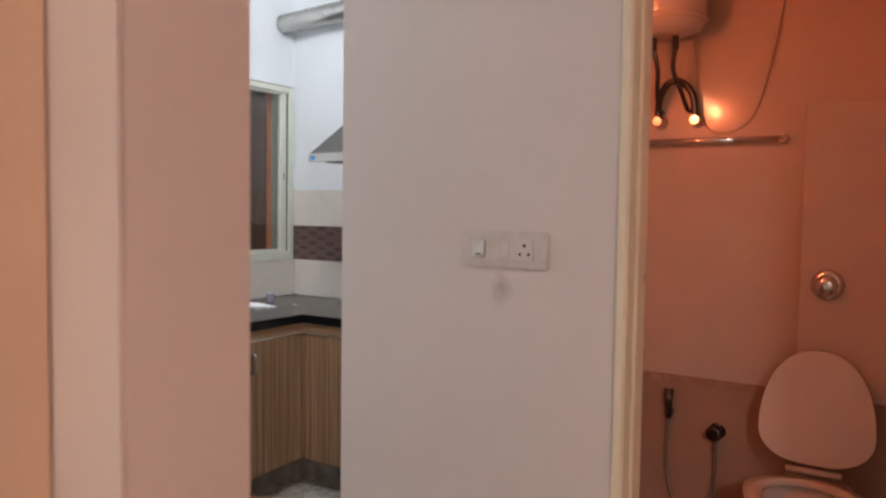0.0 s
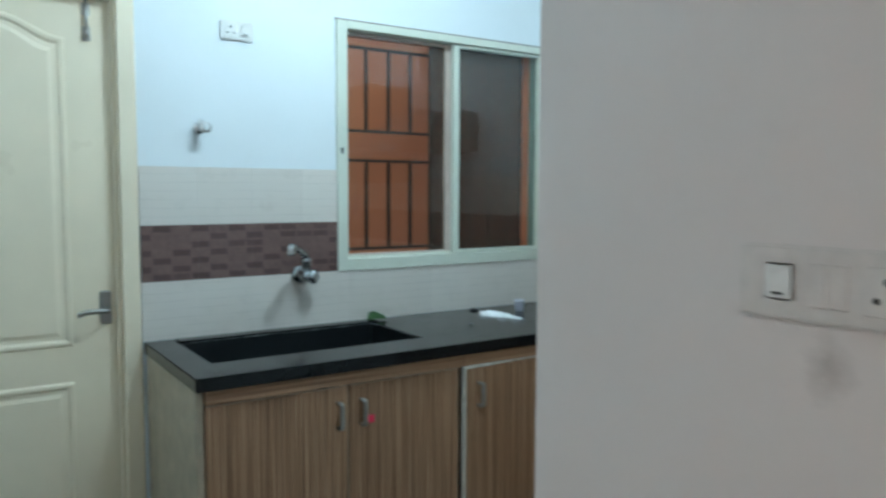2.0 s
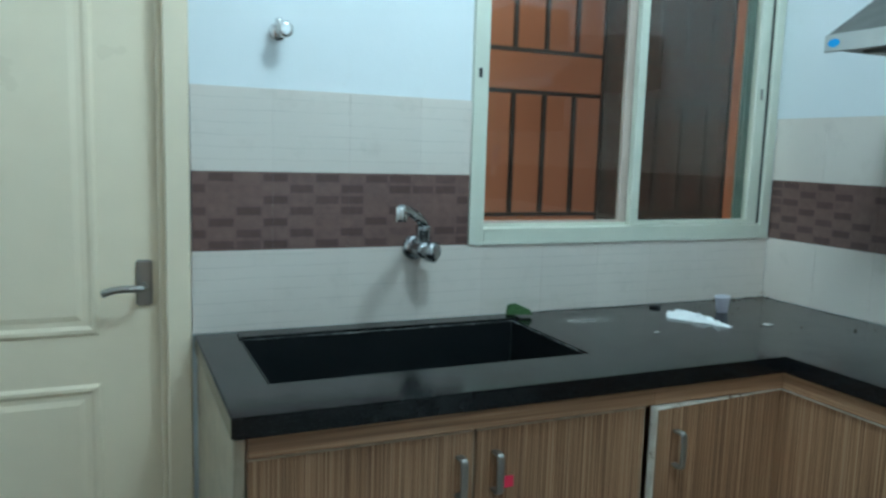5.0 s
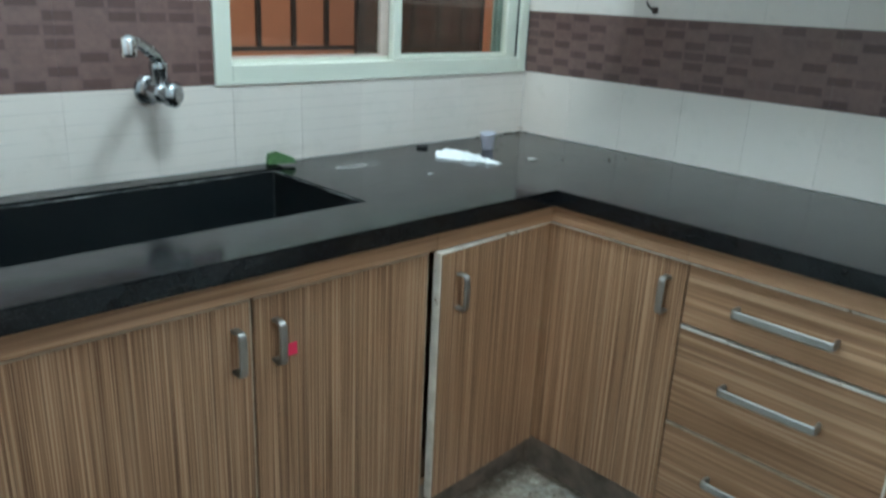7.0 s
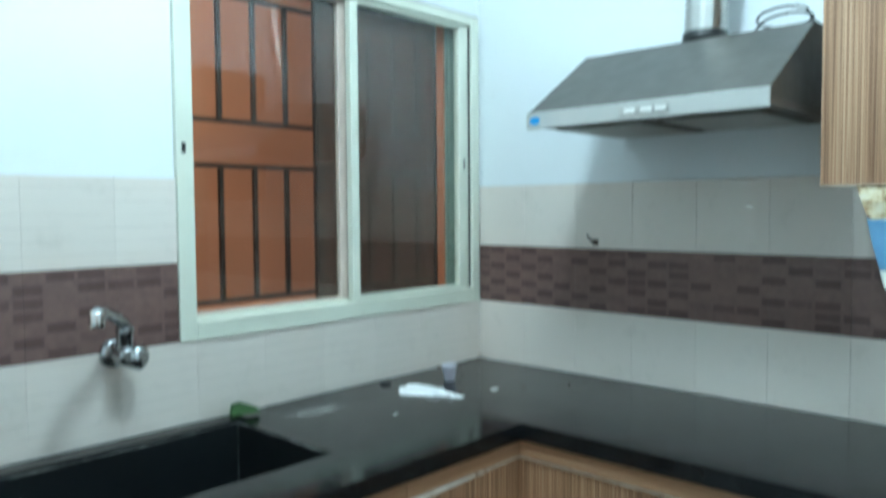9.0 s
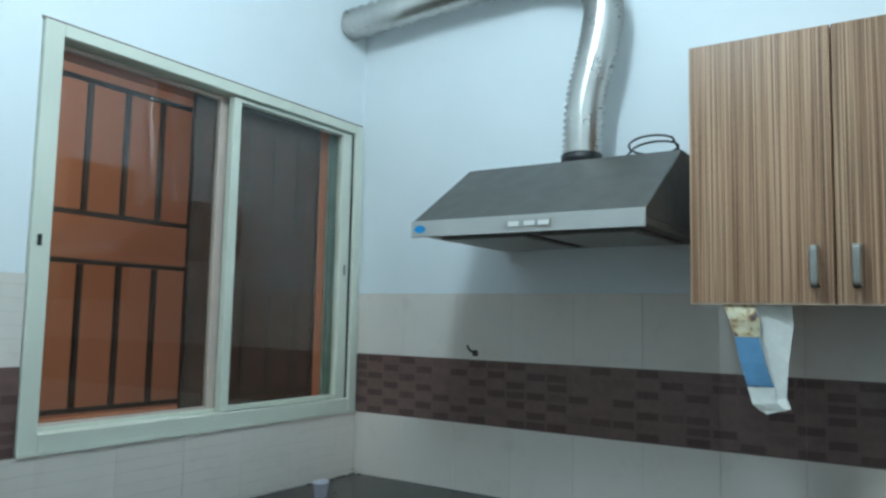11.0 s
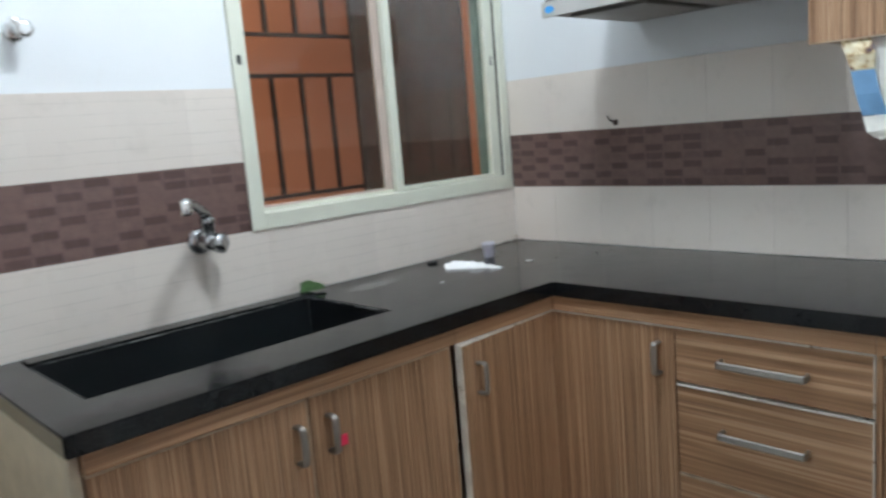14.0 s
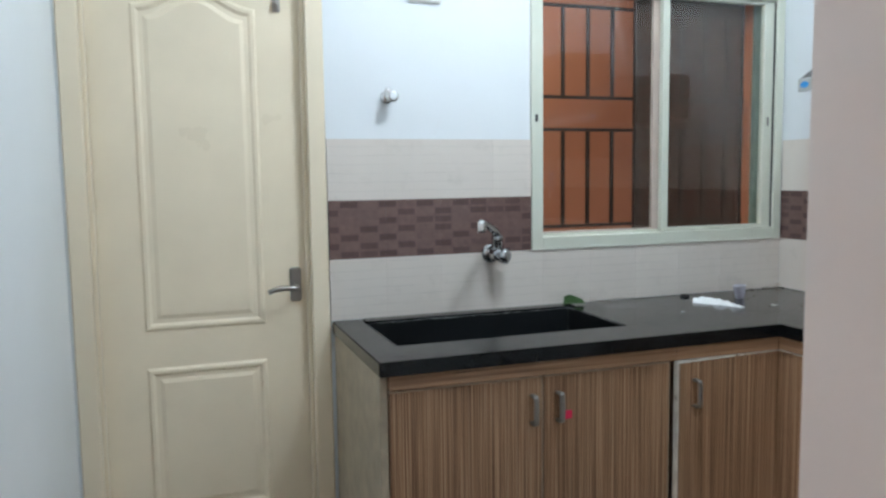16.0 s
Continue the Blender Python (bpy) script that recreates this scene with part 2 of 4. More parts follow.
# Bathroom tile darkened to stand in for light falling off downwards
BATH_LOW = plain("bath_tile_low_shade", (0.40, 0.28, 0.22), 0.2, vary=0.08, scale=4, bump=0.05)
BATH_BORDER = plain("bath_border_tile", (0.36, 0.24, 0.18), 0.25, vary=0.2)
TILE = cream_tile("cream_grooved_tile", True)
TILE_PLAIN = cream_tile("cream_plain_tile", False)
MOSAIC = mosaic_tile("brown_mosaic_tile")
GROUT = plain("grout", (0.50, 0.45, 0.40), 0.8)
GRANITE = granite("black_granite")
FLOOR = floor_marble("mottled_floor")
WOOD_V = laminate("zebra_laminate_upright", (360.0, 360.0, 1.6), 0.085, 0.22)
WOOD_H = laminate("zebra_laminate_level", (1.7, 1.7, 120.0), 0.12, 0.42)
worn = Nodes("worn_edge_band")
worn_base = worn.ramp(worn.noise(30.0), (0.3, (0.54, 0.50, 0.44)), (0.7, (0.74, 0.70, 0.63)))
worn.colour(worn.mix(worn.ramp(worn.noise(34.0, 4.0, 0.7), (0.60, (0, 0, 0)), (0.66, (1, 1, 1))), worn_base, (0.17, 0.115, 0.075)))
EDGE_BAND = worn.surface(0.5)
EDGE_DULL = plain("dull_edge_band", (0.36, 0.275, 0.195), 0.5, vary=0.25, scale=30)
SKIRT = plain("skirting_laminate", (0.20, 0.165, 0.135), 0.55, vary=0.4, scale=16)
CREAM = plain("cream_enamel", (0.86, 0.755, 0.575), 0.32, vary=0.05, scale=3, bump=0.08, bump_scale=60)
ALU = plain("cream_powder_coat", (0.68, 0.70, 0.60), 0.35, vary=0.05, scale=6, bump=0.05)
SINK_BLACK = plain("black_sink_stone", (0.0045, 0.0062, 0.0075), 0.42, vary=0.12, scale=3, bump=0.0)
# Frame's cream coat with jamb shade and green glass reflection coloured in
CHANNEL = plain("shaded_green_grey_coat", (0.27, 0.34, 0.29), 0.35, vary=0.2, scale=20)
smear = Nodes("old_grey_sealant")
smear.colour(smear.ramp(smear.noise(26.0, 5.0, 0.7), (0.42, (0.018, 0.02, 0.021)), (0.52, (0.075, 0.077, 0.075)), (0.66, (0.21, 0.21, 0.20))))
SEALANT = smear.surface(0.6)
TAN = plain("tan_enamel", (0.70, 0.47, 0.33), 0.4, vary=0.06, scale=3)
# Cream coat with shade and terracotta bounce put into its colour
STILE = plain("shaded_beige_coat", (0.52, 0.43, 0.37), 0.5, vary=0.1, scale=12)
CABLE = plain("beige_cable", (0.42, 0.33, 0.27), 0.5)
DARK_CHROME = plain("dull_dark_chrome", (0.13, 0.125, 0.12), 0.22, 1.0, vary=0.15, bump=0)
TAP_CHROME = plain("worn_chrome", (0.38, 0.39, 0.40), 0.24, 1.0, vary=0.15, scale=25, bump=0)
CHROME = plain("chrome", (0.72, 0.72, 0.72), 0.14, 1.0, vary=0.04, bump=0)
STEEL = plain("brushed_steel", (0.46, 0.45, 0.43), 0.36, 1.0, vary=0.06, bump=0.05)
NICKEL = plain("satin_nickel", (0.34, 0.33, 0.31), 0.42, 1.0, vary=0.08, bump=0)
GREY_METAL = plain("grey_painted_metal", (0.088, 0.085, 0.076), 0.42, 0.3, vary=0.03, bump=0)
FILTER = plain("greasy_filter_metal", (0.17, 0.155, 0.14), 0.5, 0.6)
DARK_METAL = plain("dark_filter_metal", (0.07, 0.068, 0.065), 0.45, 0.6)
SILVER = plain("silver_painted_metal", (0.45, 0.45, 0.43), 0.35, 0.3, vary=0.05, bump=0)
FOIL = plain("aluminium_foil", (0.56, 0.55, 0.52), 0.3, 1.0, vary=0.1)
IRON = plain("brown_iron_paint", (0.045, 0.026, 0.02), 0.5, vary=0.25)
BLACK = plain("black_plastic", (0.015, 0.015, 0.016), 0.4)
WHITE_PLASTIC = plain("white_plastic", (0.78, 0.77, 0.74), 0.3, vary=0.05)
OLD_PLASTIC = plain("worn_ivory_plastic", (0.66, 0.61, 0.57), 0.35, vary=0.08, scale=25)
CERAMIC = plain("white_ceramic", (0.68, 0.64, 0.59), 0.1, vary=0.03, bump=0)
TISSUE = plain("white_tissue", (0.86, 0.87, 0.88), 0.8, vary=0.04, scale=60, bump=0.4, bump_scale=200)
GREEN = plain("green_scourer", (0.055, 0.115, 0.035), 0.85, vary=0.35, scale=90, bump=0.8, bump_scale=300)
thin = Nodes("thin_lilac_plastic")
thin.colour(thin.ramp(thin.noise(60.0), (0.3, (0.82, 0.81, 0.87)), (0.7, (0.90, 0.90, 0.94))))
thin.surface(0.45)
through_light = thin.tree.nodes.new("ShaderNodeBsdfTranslucent")
through_light.inputs[0].default_value = (0.90, 0.89, 0.95, 1)
thin_mix = thin.tree.nodes.new("ShaderNodeMixShader")
thin_mix.inputs[0].default_value = 0.5
thin.link(thin.bsdf.outputs[0], thin_mix.inputs[1])
thin.link(through_light.outputs[0], thin_mix.inputs[2])
thin.link(thin_mix.outputs[0], thin.tree.nodes["Material Output"].inputs[0])
LILAC = thin.mat
RED = plain("pink_red_tape", (0.75, 0.03, 0.10), 0.5)
YELLOW = plain("yellow_plastic", (0.80, 0.40, 0.03), 0.4)
BRASS = plain("dull_brass", (0.45, 0.36, 0.22), 0.35, 0.9)
BLUE = plain("blue_print", (0.03, 0.27, 0.62), 0.4)
PAPER = plain("printed_paper", (0.74, 0.73, 0.68), 0.6, vary=0.1, scale=25)
PAPER_BLUE = plain("blue_print_paper", (0.13, 0.27, 0.45), 0.55, vary=0.15, scale=25)
food = Nodes("brown_yellow_print")
food.colour(food.ramp(food.noise(42.0, 3.0, 0.5), (0.36, (0.09, 0.055, 0.06)), (0.45, (0.38, 0.24, 0.12)), (0.53, (0.66, 0.57, 0.36)), (0.68, (0.74, 0.68, 0.52))))
PAPER_FOOD = food.surface(0.6)
film_mat = Nodes("printed_tan_film")
film_mat.colour(film_mat.ramp(film_mat.noise(24.0, 3.0, 0.6), (0.36, (0.27, 0.075, 0.05)), (0.44, (0.34, 0.165, 0.11)), (0.55, (0.42, 0.25, 0.17)), (0.70, (0.52, 0.37, 0.26))))
WRAPPER = film_mat.surface(0.2)
WRAPPER_RED = plain("red_film_print", (0.40, 0.04, 0.03), 0.35)
WRAPPER_PALE = plain("pale_printed_film", (0.50, 0.31, 0.20), 0.25, vary=0.35, scale=45)
CRUMB = plain("dry_dirt", (0.17, 0.14, 0.11), 0.9, vary=0.6, scale=20)
SEAL = plain("granite_side_stone", (0.43, 0.365, 0.275), 0.5, vary=0.15, scale=14)
GLASS = glass_material("clear_glass", (0.93, 0.95, 0.93), 0.02, 1.0)
DUSTY = glass_material("dusty_mesh_pane", (0.62, 0.56, 0.53), 0.12, 0.48)
LED = glow("led_diffuser", (0.92, 0.98, 1.0), 5.0)
HOT = glow("warm_bulb_glass", (1.0, 0.55, 0.28), 25.0)

# ---------------------------------------------------------------- building helpers


def box(lo, hi, bevel=0.0, seg=1, bm=None):
    """An upright block from corner to corner, added to bm or alone."""
    own = bmesh.new()
    bmesh.ops.create_cube(own, size=1.0)
    size = [abs(b - a) for a, b in zip(lo, hi)]
    mid = [(a + b) / 2 for a, b in zip(lo, hi)]
    bmesh.ops.transform(own, matrix=Matrix.LocRotScale(mid, None, size), verts=own.verts)
    if bevel:
        bmesh.ops.bevel(own, geom=own.edges[:], offset=bevel, segments=seg, affect="EDGES", clamp_overlap=True)
    return join(own, bm)


def join(own, bm):
    if bm is None:
        return own
    tmp = bpy.data.meshes.new("tmp")
    own.to_mesh(tmp)
    own.free()
    bm.from_mesh(tmp)
    bpy.data.meshes.remove(tmp)
    return bm


def blocks(*pairs, bevel=0.0):
    bm = bmesh.new()
    for lo, hi in pairs:
        box(lo, hi, bevel, bm=bm)
    return bm


def tube(points, radius, sides=12, bm=None, ribs=0.0):
    """A round bar swept along points."""
    own = bmesh.new()
    pts = [Vector(p) for p in points]
    side = None
    rings = []
    for i, p in enumerate(pts):
        way = (pts[min(i + 1, len(pts) - 1)] - pts[max(i - 1, 0)]).normalized()
        if side is None:
            side = way.orthogonal().normalized()
        side = (side - way * side.dot(way)).normalized()
        up = way.cross(side)
        r = radius[i] if isinstance(radius, (list, tuple)) else radius
        if ribs:
            r += ribs if i % 2 else -ribs
        rings.append([own.verts.new(p + r * (math.cos(a) * side + math.sin(a) * up))
                      for a in (2 * math.pi * k / sides for k in range(sides))])
    for a, b in zip(rings, rings[1:]):
        for k in range(sides):
            own.faces.new((a[k], a[(k + 1) % sides], b[(k + 1) % sides], b[k])).smooth = True
    own.faces.new(rings[0][::-1])
    own.faces.new(rings[-1])
    return join(own, bm)


def smooth_path(points, steps=8):
    """A Catmull-Rom line through points."""
    pts = [Vector(p) for p in points]
    out = []
    for i in range(len(pts) - 1):
        p0, p1, p2, p3 = pts[max(i - 1, 0)], pts[i], pts[i + 1], pts[min(i + 2, len(pts) - 1)]
        for k in range(steps):
            t = k / steps
            out.append(0.5 * (2 * p1 + (p2 - p0) * t + (2 * p0 - 5 * p1 + 4 * p2 - p3) * t * t + (3 * p1 - p0 - 3 * p2 + p3) * t ** 3))
    return out + [pts[-1]]


def lathe(profile, m=Matrix(), sides=24, bm=None):
    """Profile of (radius, height) turned about the z axis, then placed by m."""
    own = bmesh.new()
    rings = [[own.verts.new((r * math.cos(a), r * math.sin(a), h)) for a in (2 * math.pi * k / sides for k in range(sides))]
             for r, h in profile]
    for a, b in zip(rings, rings[1:]):
        for k in range(sides):
            own.faces.new((a[k], a[(k + 1) % sides], b[(k + 1) % sides], b[k])).smooth = True
    own.faces.new(rings[0][::-1])
    own.faces.new(rings[-1])
    bmesh.ops.transform(own, matrix=m, verts=own.verts)
    return join(own, bm)


def prism(outline, depth, m=Matrix(), bevel=0.0):
    """An outline in x, y pulled up along z by depth, then placed by m."""
    own = bmesh.new()
    low = [own.verts.new((x, y, 0)) for x, y in outline]
    top = [own.verts.new((x, y, depth)) for x, y in outline]
    n = len(outline)
    own.faces.new(low[::-1])
    own.faces.new(top)
    for k in range(n):
        own.faces.new((low[k], low[(k + 1) % n], top[(k + 1) % n], top[k]))
    if bevel:
        bmesh.ops.bevel(own, geom=[e for e in own.edges if e.calc_face_angle(0) > 0.6], offset=bevel, segments=2, affect="EDGES", clamp_overlap=True)
    bmesh.ops.transform(own, matrix=m, verts=own.verts)
    bmesh.ops.recalc_face_normals(own, faces=own.faces)
    return own


def ob_from(name, bm, material):
    bmesh.ops.recalc_face_normals(bm, faces=bm.faces)
    me = bpy.data.meshes.new(name)
    bm.to_mesh(me)
    bm.free()
    me.materials.append(material)
    return new(name, me)


def part(name, bm, material, parent, label=""):
    ob = ob_from(name, bm, material)
    ob.parent = parent
    if label:
        ob["label"] = label
    return ob


def thing(name, label, category, group="", kind=""):
    return tagged(new(name), label, category, group, kind)


def structure(name, bm, material, label, category):
    return tagged(ob_from(name, bm, material), label, category, kind="structure")


NX = pose(0, 0, 0, 0, -90, 0)      # z axis to -x
NY = pose(0, 0, 0, 90, 0, 0)       # z axis to -y


def at(x, y, z, turn=Matrix()):
    return Matrix.Translation((x, y, z)) @ turn


# ---------------------------------------------------------------- the shell
YS = -1.772          # kitchen face of the wall by the hood counter
SKEW, CORNER = 0.055, 0.02    # the end wall runs a little out of square
YC = -1.746          # the same wall where it ends at the passage
XS = -1.62           # hall face of the wall with the socket
XL = -2.64           # kitchen's wall beside the door
H = 2.72
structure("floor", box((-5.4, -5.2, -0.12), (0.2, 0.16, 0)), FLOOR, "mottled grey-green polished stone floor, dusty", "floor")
structure("ceiling", box((-5.4, -5.2, H), (0.2, 0.16, H + 0.12)), CEILING, "plain white painted ceiling", "ceiling")
wall_window = structure("wall_window", blocks(
    ((XL - 0.14, 0, 2.03), (0.14, 0.15, H)), ((XL - 0.14, 0, 0), (-2.632, 0.15, 2.03)), ((-1.862, 0, 0), (-1.13, 0.15, 2.03)),
    ((-1.13, 0, 0), (-0.011, 0.15, 1.035)), ((-1.13, 0, 2.002), (-0.011, 0.15, 2.03)), ((-0.011, 0, 0), (0.14, 0.15, 2.03))),
    WHITE_WALL, "white painted kitchen wall with door and window", "wall")
wall_hood = structure("wall_hood", box((0, YS - 0.13, 0), (0.14, 0, H)), WHITE_WALL, "white painted kitchen wall behind the range hood", "wall")
wall_side = structure("wall_side", prism([(0, YS - 0.12), (0, YS + CORNER), (-0.62, YS + CORNER - 0.62 * SKEW), (XS + 0.11, YC - 0.003), (XS + 0.11, YS - 0.12)], H), WHITE_WALL, "white painted wall at the counter's end", "wall")
structure("wall_left", box((XL - 0.14, -2.24, 0), (XL, 0, H)), WHITE_WALL, "white painted wall beside the kitchen door", "wall")
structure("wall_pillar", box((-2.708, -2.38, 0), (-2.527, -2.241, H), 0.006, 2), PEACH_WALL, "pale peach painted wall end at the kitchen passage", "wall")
# Thin skin over the pillar's west side, carrying that lit colour
structure("wall_pillar_return", box((-2.711, -2.379, 0), (-2.7083, -2.2565, H)), PILLAR_LIT_SIDE, "thin skin giving the wall end's side its lit, paler colour", "wall")
structure("wall_socket", blocks(((XS, -2.515, 0), (XS + 0.11, YC, H)), ((XS, -3.37, 2.06), (XS + 0.11, -2.515, H)),
                                ((XS, -5.1, 0), (XS + 0.11, -3.37, H)), bevel=0.003),
          HALL_WALL, "off-white painted hall wall with a socket plate", "wall")
structure("wall_hall_door", blocks(((-5.3, -2.24, 2.06), (-2.709, -2.12, H)), ((-5.3, -2.24, 0), (-3.56, -2.12, 2.06))),
          PEACH_WALL, "pale peach painted hall wall with a door", "wall")
structure("wall_hall_west", box((-5.42, -5.1, 0), (-5.3, -2.1, H)), HALL_WALL, "off-white painted hall wall", "wall")
structure("wall_hall_south", box((-5.42, -5.22, 0), (XS + 0.11, -5.1, H)), HALL_WALL, "off-white painted hall wall", "wall")
# bathroom shell
wall_bath_back = structure("wall_bath_back", blocks(((-0.1, -3.45, 0), (0.02, -1.889, H))), BATH_TILE, "glossy cream tiled bathroom wall in orange light", "wall")
structure("wall_bath_left", box((XS + 0.111, -1.9, 0), (-0.101, -1.889, H)), BATH_TILE, "glossy cream tiled bathroom side wall", "wall")
structure("wall_bath_right", box((XS + 0.111, -3.56, 0), (-0.101, -3.45, H)), BATH_TILE, "glossy cream tiled bathroom side wall", "wall")
structure("bath_ledge", box((-0.155, -3.449, 0), (-0.101, -2.68, 1.735), 0.004), BATH_TILE, "tiled pipe casing behind the toilet", "wall")
# Skin below the border that carries the darkened falloff colour
structure("wall_bath_dado", blocks(((-0.1045, -2.679, 0.001), (-0.1005, -1.901, 0.644)), ((-0.1595, -3.448, 0.001), (-0.1555, -2.6795, 0.644))), BATH_LOW, "glossy beige bathroom tiles, darkened low down for the lamp's falloff", "wall")
structure("trim_bath_border", blocks(((-0.106, -2.68, 0.645), (-0.1005, -1.91, 0.672)), ((-0.161, -3.44, 0.645), (-0.1555, -2.69, 0.672))), BATH_BORDER, "thin brown border tile strip", "trim")
# utility space behind the window
structure("utility_floor", box((-3.4, 0.16, -0.12), (1.5, 1.3, 0)), FLOOR, "grey stone utility floor", "floor")
structure("wall_utility_back", box((-3.4, 1.0, 0), (1.5, 1.12, 2.9)), ORANGE, "terracotta painted utility wall behind the window grille", "wall")
structure("wall_utility_right", box((1.2, 0.16, 0), (1.32, 1.0, 2.9)), ORANGE, "terracotta painted utility side wall", "wall")
structure("wall_utility_left", box((-3.4, 0.16, 0), (-3.28, 1.0, 2.9)), ORANGE, "terracotta painted utility side wall", "wall")
structure("trim_window_reveal", blocks(((-0.100, 0.075, 1.04), (-0.012, 0.16, 2.0)), ((-1.129, 0.075, 1.036), (-0.100, 0.16, 1.085)),
                                       ((-1.129, 0.075, 1.085), (-1.10, 0.16, 2.0)), ((-1.10, 0.075, 1.975), (-0.100, 0.16, 2.0))),
          ORANGE, "terracotta painted window reveal", "trim")

# ---------------------------------------------------------------- worktop, sink, base units


def slab(xs, ys, hole):
    """A stone slab over a lattice of cells, one of them cut out."""
    bm = bmesh.new()
    v = {(i, j): bm.verts.new((x, y, 0.83)) for i, x in enumerate(xs) for j, y in enumerate(ys)}
    for i in range(len(xs) - 1):
        for j in range(len(ys) - 1):
            if (i, j) != hole:
                bm.faces.new((v[i, j + 1], v[i + 1, j + 1], v[i + 1, j], v[i, j]))
    res = bmesh.ops.extrude_face_region(bm, geom=bm.faces[:])
    bmesh.ops.translate(bm, vec=(0, 0, -0.04), verts=[g for g in res["geom"] if isinstance(g, bmesh.types.BMVert)])
    bmesh.ops.recalc_face_normals(bm, faces=bm.faces)
    sharp = [e for e in bm.edges if len(e.link_faces) == 2 and e.calc_face_angle(0) > 0.8
             and not all(abs(w.co.x + 0.577) < 0.001 and w.co.y > -0.625 for w in e.verts)]
    bmesh.ops.bevel(bm, geom=sharp, offset=0.003, segments=2, affect="EDGES", clamp_overlap=True)
    return bm


worktop = thing("worktop", "black granite L-shaped kitchen worktop, dusty, with a sink cut-out", "worktop")
part("sink_slab", slab((-1.859, -1.763, -1.02, -0.577), (-0.009, -0.085, -0.447, -0.62), (1, 1)), GRANITE, worktop)
part("corner_slab", slab((-0.577, -0.009), (-0.009, -0.62, YS - 0.004), None), GRANITE, worktop)

sink = thing("sink", "black granite rectangular sink set into the worktop", "sink")
x0, x1, y0, y1, zb = -1.763, -1.02, -0.447, -0.085, 0.60
w0, w1, zt = 0.0008, 0.0045, 0.8275
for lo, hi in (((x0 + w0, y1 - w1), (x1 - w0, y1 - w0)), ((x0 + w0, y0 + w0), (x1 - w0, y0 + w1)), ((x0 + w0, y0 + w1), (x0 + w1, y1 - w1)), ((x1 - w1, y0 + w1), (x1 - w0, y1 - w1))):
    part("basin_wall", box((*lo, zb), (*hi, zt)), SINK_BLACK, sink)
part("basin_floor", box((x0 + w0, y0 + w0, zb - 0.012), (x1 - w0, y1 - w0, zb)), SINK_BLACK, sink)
for lo, hi in (((x0 + 0.01, y1 - 0.0068, zt - 0.002), (x1 - 0.008, y1 - 0.0046, zt + 0.0022)), ((x1 - 0.0068, y0 + 0.03, zt - 0.002), (x1 - 0.0046, y1 - 0.008, zt + 0.003)),
               ((x1 - 0.0085, y1 - 0.0075, zb + 0.015), (x1 - 0.0065, y1 - 0.0046, zt))):
    part("sealant", box(lo, hi, 0.0006), SEALANT, sink, "smeared pale grey sealant")
part("back_bead", box((x0 + 0.002, y1 + 0.001, 0.8302), (x1 + 0.026, y1 + 0.058, 0.8350), 0.0022, 3), GRANITE, sink, "rounded black granite upstand")
part("drain", lathe([(0.045, 0), (0.045, 0.003), (0.03, 0.003), (0.028, 0.001)], at(-1.25, -0.25, 0.6005)), STEEL, sink, "round steel drain")


def door_handle_bar(parent, x, y, z, outward):
    """A small upright chrome bow handle; outward is the way it stands off."""
    o = Vector(outward)
    p = Vector((x, y, z))
    pts = smooth_path([p, p + o * 0.022, p + o * 0.027 + Vector((0, 0, -0.014)), p + o * 0.027 + Vector((0, 0, -0.064)),
                       p + o * 0.022 + Vector((0, 0, -0.078)), p + Vector((0, 0, -0.078))], 5)
    bm = bmesh.new()
    side = o.cross(Vector((0, 0, 1)))
    for off in (-0.004, 0.0, 0.004):
        tube([q + side * off for q in pts], 0.0042, 8, bm)
    return part("handle", bm, NICKEL, parent, "small chrome bow handle")


def drawer_handle(parent, x, y, z):
    pts = smooth_path([(x, y, z), (x - 0.024, y, z), (x - 0.028, y - 0.02, z), (x - 0.028, y - 0.175, z), (x - 0.024, y - 0.195, z), (x, y - 0.195, z)], 5)
    bm = bmesh.new()
    for off in (-0.005, 0.0, 0.005):
        tube([q + Vector((0, 0, off)) for q in pts], 0.0042, 8, bm)
    return part("handle", bm, NICKEL, parent, "long satin metal bar handle")


FY, FX = -0.598, -0.558     # door faces along the window wall and along the hood wall
TH = 0.018

sink_unit = thing("sink_cabinet", "zebra-wood laminate sink base cabinet with two doors", "cabinet")
part("body", blocks(((-1.83, -0.566, 0.1335), (-0.955, -0.02, 0.1530)), ((-0.965, -0.55, 0.1530), (-0.95, -0.02, 0.78)), ((-1.83, -0.566, 0.1530), (-1.815, -0.02, 0.78)),
                    ((-1.815, -0.03, 0.1530), (-0.965, -0.02, 0.58))), WOOD_V, sink_unit)
part("side_panel", box((-1.852, -0.592, 0), (-1.831, -0.01, 0.789), 0.002), SEAL, sink_unit, "stained cream stone end panel")
part("top_rail", box((-1.83, -0.608, 0.748), (-0.951, -0.581, 0.7895), 0.002), WOOD_H, sink_unit)
part("plinth", box((-1.83, -0.53, 0.001), (-0.497, -0.512, 0.1330)), SKIRT, sink_unit, "dark worn skirting board")
for a, b, hx in ((-1.829, -1.387, -1.418), (-1.381, -0.967, -1.338)):
    d = part("door", box((a, FY, 0.1360), (b, FY + TH, 0.744), 0.0015), WOOD_V, sink_unit)
    part("edge_band", blocks(((a, FY - 0.0012, 0.7405), (b, FY + TH, 0.7455)), ((b - 0.002, FY - 0.0005, 0.138), (b + 0.0012, FY + TH, 0.74))), EDGE_DULL, d, "worn pale edge strip")
    door_handle_bar(d, hx, FY, 0.692, (0, -1, 0))

corner_unit = thing("corner_cabinet", "zebra-wood laminate corner cabinet with one door ajar", "cabinet")
